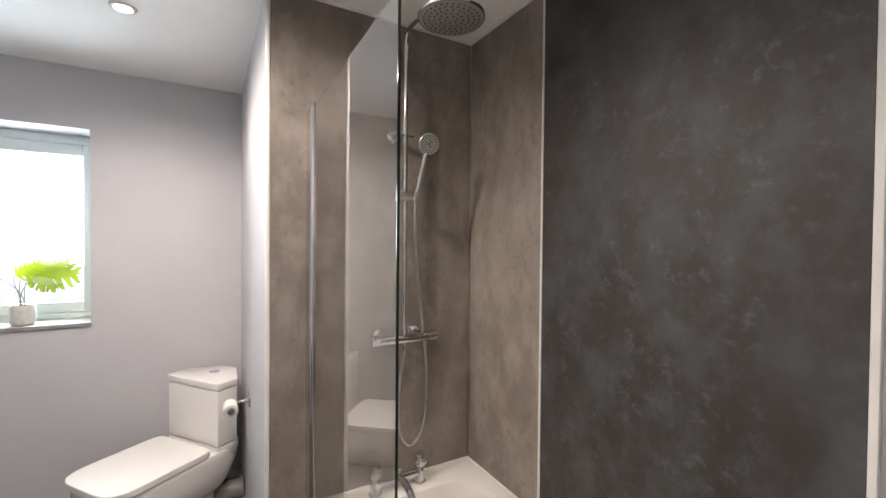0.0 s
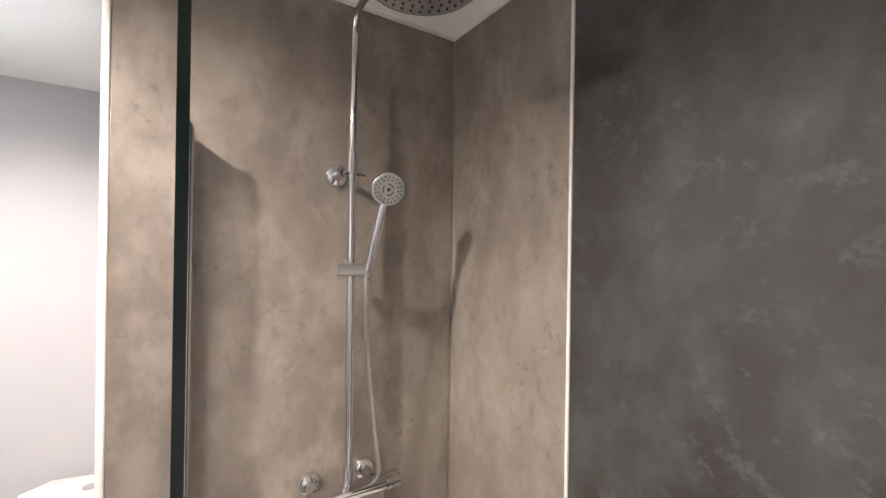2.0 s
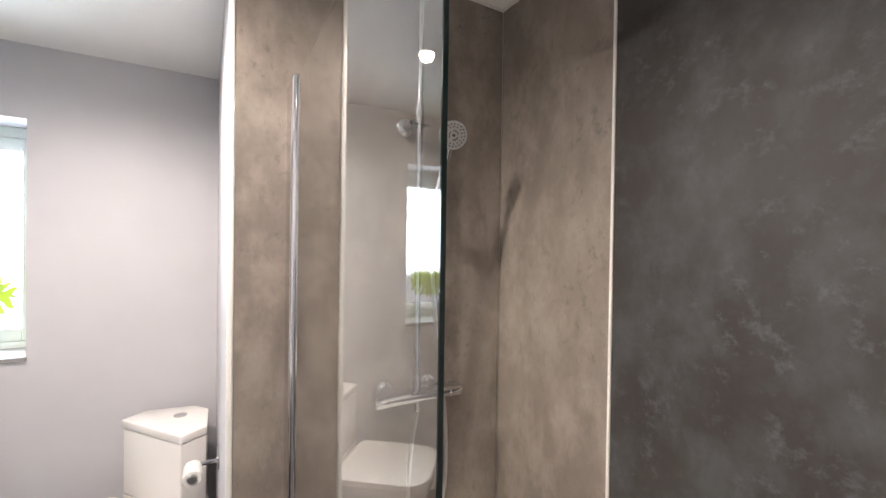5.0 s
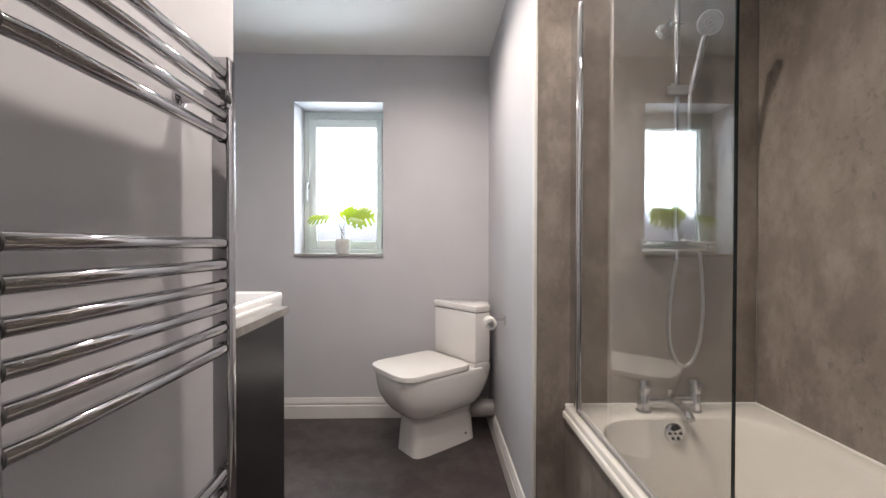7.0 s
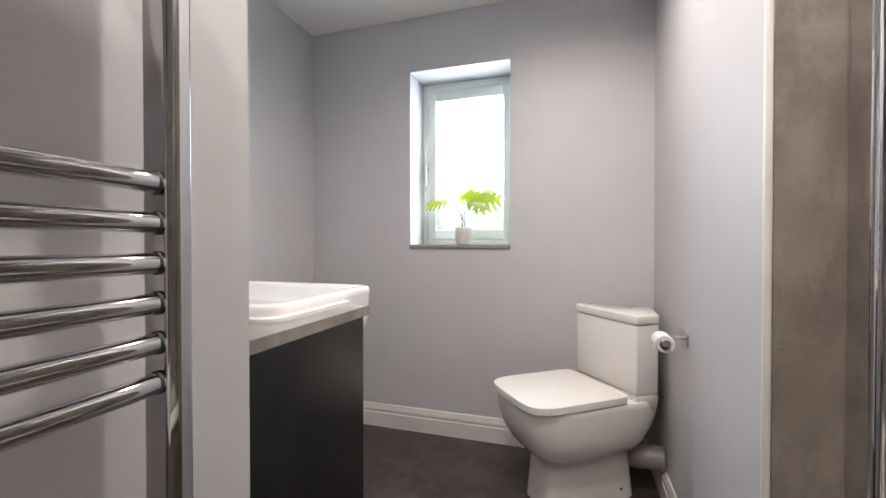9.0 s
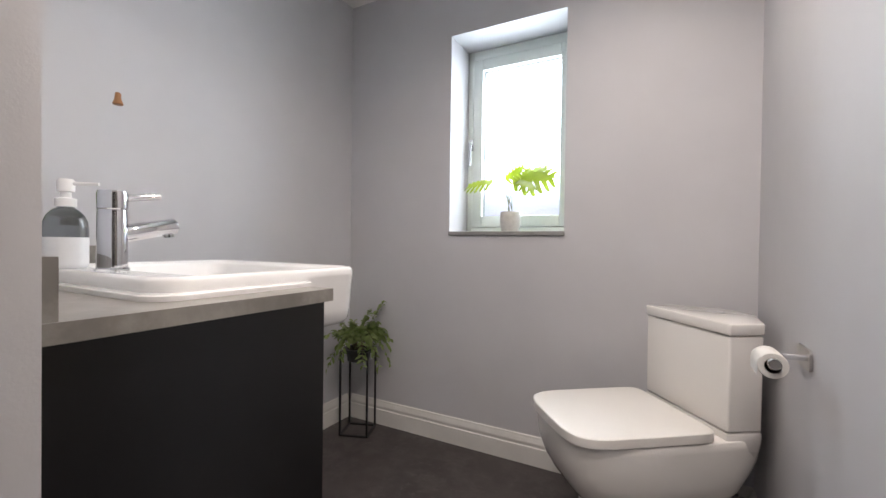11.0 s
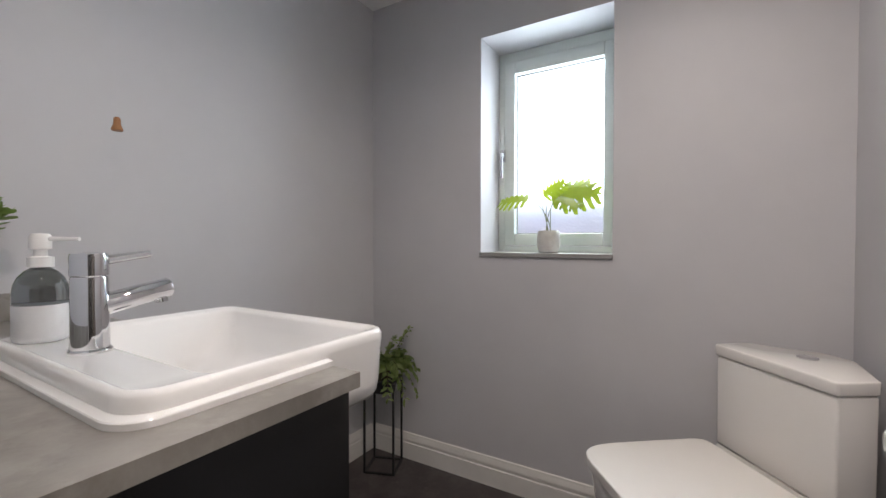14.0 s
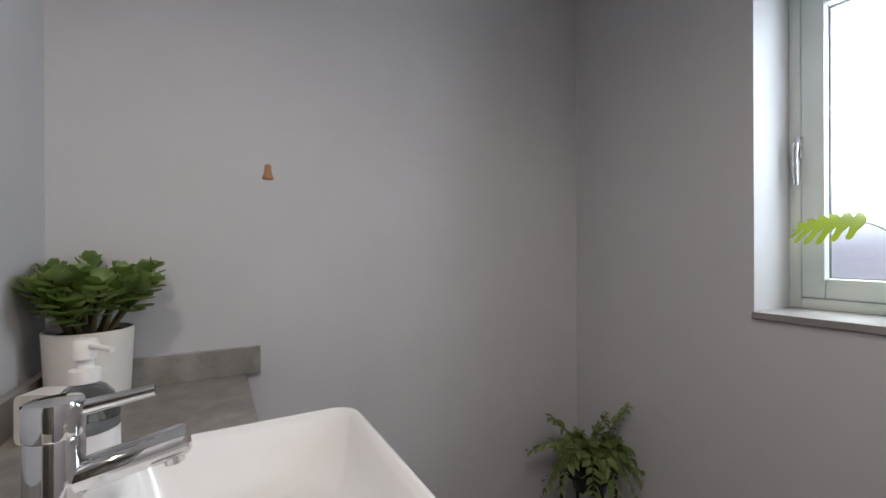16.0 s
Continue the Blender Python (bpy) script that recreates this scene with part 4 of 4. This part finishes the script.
def monstera(bm, m, size, seed):
    """A split leaf along +x: a rib, a web beside it and six curved fingers on each side."""
    r = random.Random(seed)
    n = 6

    def spot(t, side, frac, w):
        x = size * (t * 0.86 - 0.04) + 0.42 * frac * w * (0.35 + t)
        y = side * frac * w
        z = -0.28 * x * abs(x) / size + 0.16 * abs(y) - 0.9 * y * y / size
        return bm.verts.new(m @ Vector((x, y, z)))

    def half(t):
        return size * 0.45 * math.sin(math.pi * (0.24 + 0.66 * t)) ** 0.8

    rib = [spot(j / n, 1, 0, 0) for j in range(n + 1)]
    for side in (-1, 1):
        web = [spot(j / n, side, 0.32, half(j / n)) for j in range(n + 1)]
        for j in range(n):
            a, b = (j + 0.04) / n, (j + 0.96) / n
            c, d = (a + b) / 2, (b - a) / 2
            w = half(c) * r.uniform(0.92, 1.06)
            bm.faces.new((rib[j], rib[j + 1], web[j + 1], web[j]))
            row = [web[j], web[j + 1]]
            for frac, k in ((0.62, 0.66), (0.88, 0.62), (1.0, 0.34)):
                nxt = [spot(c - d * k, side, frac, w), spot(c + d * k, side, frac, w)]
                bm.faces.new((row[0], row[1], nxt[1], nxt[0]))
                row = nxt
    tip = spot(1.14, 1, 0, 0)
    bm.faces.new((rib[n], web[n], tip))


def facing(p, d, n):
    """A pose at p with its x axis along d and its z axis as near to n as that allows."""
    x = Vector(d).normalized()
    y = Vector(n).cross(x).normalized()
    z = x.cross(y)
    return Matrix.Translation(p) @ Matrix((x, y, z)).transposed().to_4x4()


base = Vector((mx_, my_, mz_ + 0.088))
# stalk end, leaf size, the leaf's run and the way that its face looks
LEAVES = (((-0.900, 2.945, 1.325), 0.150, (-1.0, -0.12, 0.10), (0.1, -0.60, 0.8)),
          ((-0.785, 2.950, 1.338), 0.215, (1.0, -0.08, 0.10), (0.1, -0.80, 0.60)),
          ((-0.822, 2.940, 1.338), 0.118, (0.72, -0.12, 0.55), (0.1, -0.80, 0.55)),
          ((-0.775, 2.985, 1.335), 0.170, (0.75, 0.05, 0.45), (-0.3, -0.75, 0.6)),
          ((-0.755, 2.925, 1.320), 0.130, (0.75, -0.40, -0.22), (0.3, -0.6, 0.7)))
for k, (p1, size, d, n) in enumerate(LEAVES):
    p1 = Vector(p1)
    lb = B()
    monstera(lb, facing(p1, d, n), size, k)
    lf = part("leaf", lb, MONSTERA, mp_)
    root = base + Vector((0.010 * math.cos(k * 2.4), 0.010 * math.sin(k * 2.4), 0))
    bm = tube(B(), bezier(root, root + Vector((0, 0, 0.07)), p1 - Vector((d[0], d[1], 0.3)) * 0.05, p1, 10), [0.0022 - 0.00008 * i for i in range(11)], 7)
    part("leaf_stalk", bm, STALK, lf)

# fern on a black stand in the corner
qx, qy = -1.585, 2.772
st = thing("plant_stand", (qx, qy, 0), "slim black metal square plant stand", "plant stand")
turned = 21
sm = pose(qx, qy, 0, 0, 0, turned)
hs = 0.073
cn = [sm @ Vector((a * hs, b * hs, 0)) for a, b in ((-1, -1), (1, -1), (1, 1), (-1, 1))]
for c in cn:
    tmp, bm = box(B(), -0.005, 0.005, -0.005, 0.005, 0, 0.445, 0.001, 1), B()
    add(bm, tmp, Matrix.Translation(c) @ pose(0, 0, 0, 0, 0, turned))
    part("leg", bm, BLACK, st)
for z in (0.0, 0.436):
    for i in range(4):
        a, b = cn[i], cn[(i + 1) % 4]
        tmp, bm = box(B(), 0.005, 2 * hs - 0.005, -0.005, 0.005, 0, 0.009), B()
        add(bm, tmp, Matrix.Translation(a + Vector((0, 0, z))) @ pose(0, 0, 0, 0, 0, turned + 90 * i))
        part("rail", bm, BLACK, st)
# the pot hangs in the top frame by its lip
fp = thing("fern_pot_plant", (qx, qy, 0.383), "leafy green fern in a black pot on the stand", "pot plant")
part("pot", lathe(B(), (qx, qy, 0.3832), [(0.050, 0), (0.058, 0.003), (0.066, 0.0615), (0.082, 0.0625), (0.082, 0.070), (0.064, 0.070), (0.062, 0.056), (0.0, 0.056)], 36), BLACK, fp)
part("soil", lathe(B(), (qx, qy, 0.3832), [(0.0, 0.0565), (0.0615, 0.0565), (0.060, 0.062), (0.0, 0.064)], 24), SOIL, fp)
side, front = Vector((0.76, 0.65, 0)), Vector((0.65, -0.76, 0))
# each frond: how far its tip lies to the side, to the front and above the rim, and how much it arches
FRONDS = ((0.135, -0.01, 0.245, 0.02), (0.06, -0.03, 0.20, 0.03), (-0.135, 0.02, 0.185, 0.02), (-0.03, 0.04, 0.15, 0.03),
          (-0.205, 0.06, 0.055, 0.08), (-0.155, 0.10, -0.075, 0.13), (-0.09, 0.13, -0.01, 0.11), (0.02, 0.15, -0.055, 0.12),
          (0.10, 0.12, -0.07, 0.13), (0.165, 0.03, -0.085, 0.15), (0.175, 0.0, -0.01, 0.12), (0.145, -0.02, 0.09, 0.06),
          (0.165, 0.05, 0.05, 0.09), (-0.105, 0.05, 0.075, 0.06), (0.07, 0.10, 0.06, 0.08), (0.0, 0.07, 0.11, 0.05), (-0.06, 0.10, 0.05, 0.08), (0.10, 0.03, 0.14, 0.04))
for k, (fs, ff, fu, arch) in enumerate(FRONDS):
    stems, leaves = B(), B()
    p0 = Vector((qx, qy, 0.443)) + side * fs * 0.10 + front * ff * 0.10
    end = Vector((qx, qy, 0.453 + fu)) + side * fs + front * ff
    end.x, end.y = max(end.x, XL + 0.03), min(end.y, YW - 0.035)
    mid = p0.lerp(end, 0.45)
    path = bezier(p0, p0.lerp(mid, 0.5) + Vector((0, 0, 0.05 + arch * 0.6)), mid + Vector((0, 0, arch + 0.03)), end, 20)
    tube(stems, path, [0.0021 - 0.00006 * i for i in range(21)], 5)
    rib = [leaves.verts.new(p + Vector((0, 0, 0.0022))) for p in path[3:]]
    for i in range(4, 21):
        d = (path[i] - path[i - 1]).normalized()
        s = d.cross(Vector((0, 0, 1)))
        s = s.normalized() if s.length > 1e-3 else side
        for g in (-1, 1):
            o = s * g * rnd.uniform(0.7, 1.0) + d * rnd.uniform(0.35, 0.8) + Vector((0, 0, rnd.uniform(-0.6, 0.35)))
            size = rnd.uniform(0.040, 0.066) * (1.15 - 0.028 * i)
            tip = path[i] + o.normalized() * size
            if tip.x < XL + 0.02 or tip.y > YW - 0.022 or rnd.random() < 0.16:
                continue
            foot = leaf(leaves, at(path[i], o, rnd.uniform(-50, 50)), size, size * rnd.uniform(0.40, 0.56), 0.25, rnd.uniform(0.0, 0.55))
            leaves.faces.new((rib[i - 4], rib[i - 3], foot[1]))
    frond = part("frond", leaves, FERN, fp)
    part("stem", stems, STEM, frond)

# ---- light pull ----
lx, ly, lz = -1.668, 1.692, 1.444
lp = thing("light_pull", (lx, ly, lz), "turned wooden light pull hanging on a thin cord", "light pull")
part("pull", lathe(B(), (lx, ly, lz), [(0.0, 0.0), (0.0125, 0.0), (0.0145, 0.003), (0.013, 0.008), (0.0095, 0.016), (0.0085, 0.026), (0.0085, 0.033), (0.006, 0.038), (0.0, 0.039)], 24), WOOD, lp)
part("cord", tube(B(), [(lx, ly, lz + 0.036), (lx, ly, H - 0.020)], 0.0003, 6), PAINT, lp, "thin pale cord")
part("ceiling_rose", lathe(B(), (lx, ly, H - 0.022), [(0.0, 0.0), (0.022, 0.0), (0.026, 0.006), (0.026, 0.0215), (0.0, 0.0215)], 28), WHITE, lp, "white ceiling switch")

# ---- towel radiator ----
PX, PXB = -0.606, -0.636
rad = thing("towel_radiator", (-0.62, 0.79, 0.31), "chrome ladder towel radiator on the wall", "radiator")
for y in (0.546, 1.001):
    bm = loft(B(), [[Vector((p.x, p.y, z)) for p in rrect(PXB - 0.003, PX, y, y + 0.032, 0.004, 0, 4)] for z in (0.31, 1.511)])
    post = part("post", bm, RADIATOR, rad)
BARS = [1.356 + 0.041 * k for k in range(4)] + [0.942 + 0.0412 * k for k in range(6)] + [0.697 - 0.0434 * k for k in range(5)] + [0.37, 0.41]
for z in BARS:
    bm = tube(B(), [(-0.618, 0.574, z), (-0.613, 0.615, z), (-0.611, 0.79, z), (-0.613, 0.965, z), (-0.618, 1.005, z)], 0.0108, 18)
    rung = part("rung", bm, RADIATOR, rad)
    # Added dark rings stand in for the dark gap between rung and post.
    for ya, yb in ((0.5785, 0.5815), (0.9975, 1.0005)):
        part("gap_ring", tube(B(), [(-0.6175, ya, z), (-0.6170, yb, z)], 0.0122, 18), NOZZLE, rung, "thin dark ring at the gap by the post")
for y in (0.566, 0.985):
    for z in (1.423, 0.46):
        bm = tube(B(), [(XW + 0.001, y, z), (-0.625, y, z)], 0.008, 12)
        lathe(bm, (XW + 0.001, y, z), [(0.018, 0), (0.018, 0.006), (0.010, 0.010)], 18, (1, 0, 0))
        box(bm, -0.640, -0.596, y - 0.010, y + 0.010, z - 0.016, z + 0.016, 0.003, 2)
        bracket = part("bracket", bm, RADIATOR, rad)
        part("bracket_screw", lathe(B(), (-0.5965, y, z), [(0.0088, 0), (0.0088, 0.0015), (0.006, 0.003), (0.0, 0.003)], 18, (1, 0, 0)), NOZZLE, bracket, "dark screw cap")
for y in (0.562, 1.017):
    bm = tube(B(), [(-0.621, y, 0.31), (-0.621, y, 0.24)], 0.010, 14)
    tube(bm, [(-0.621, y, 0.25), (XW + 0.001, y, 0.25)], 0.0085, 12)
    part("valve", bm, RADIATOR, rad)
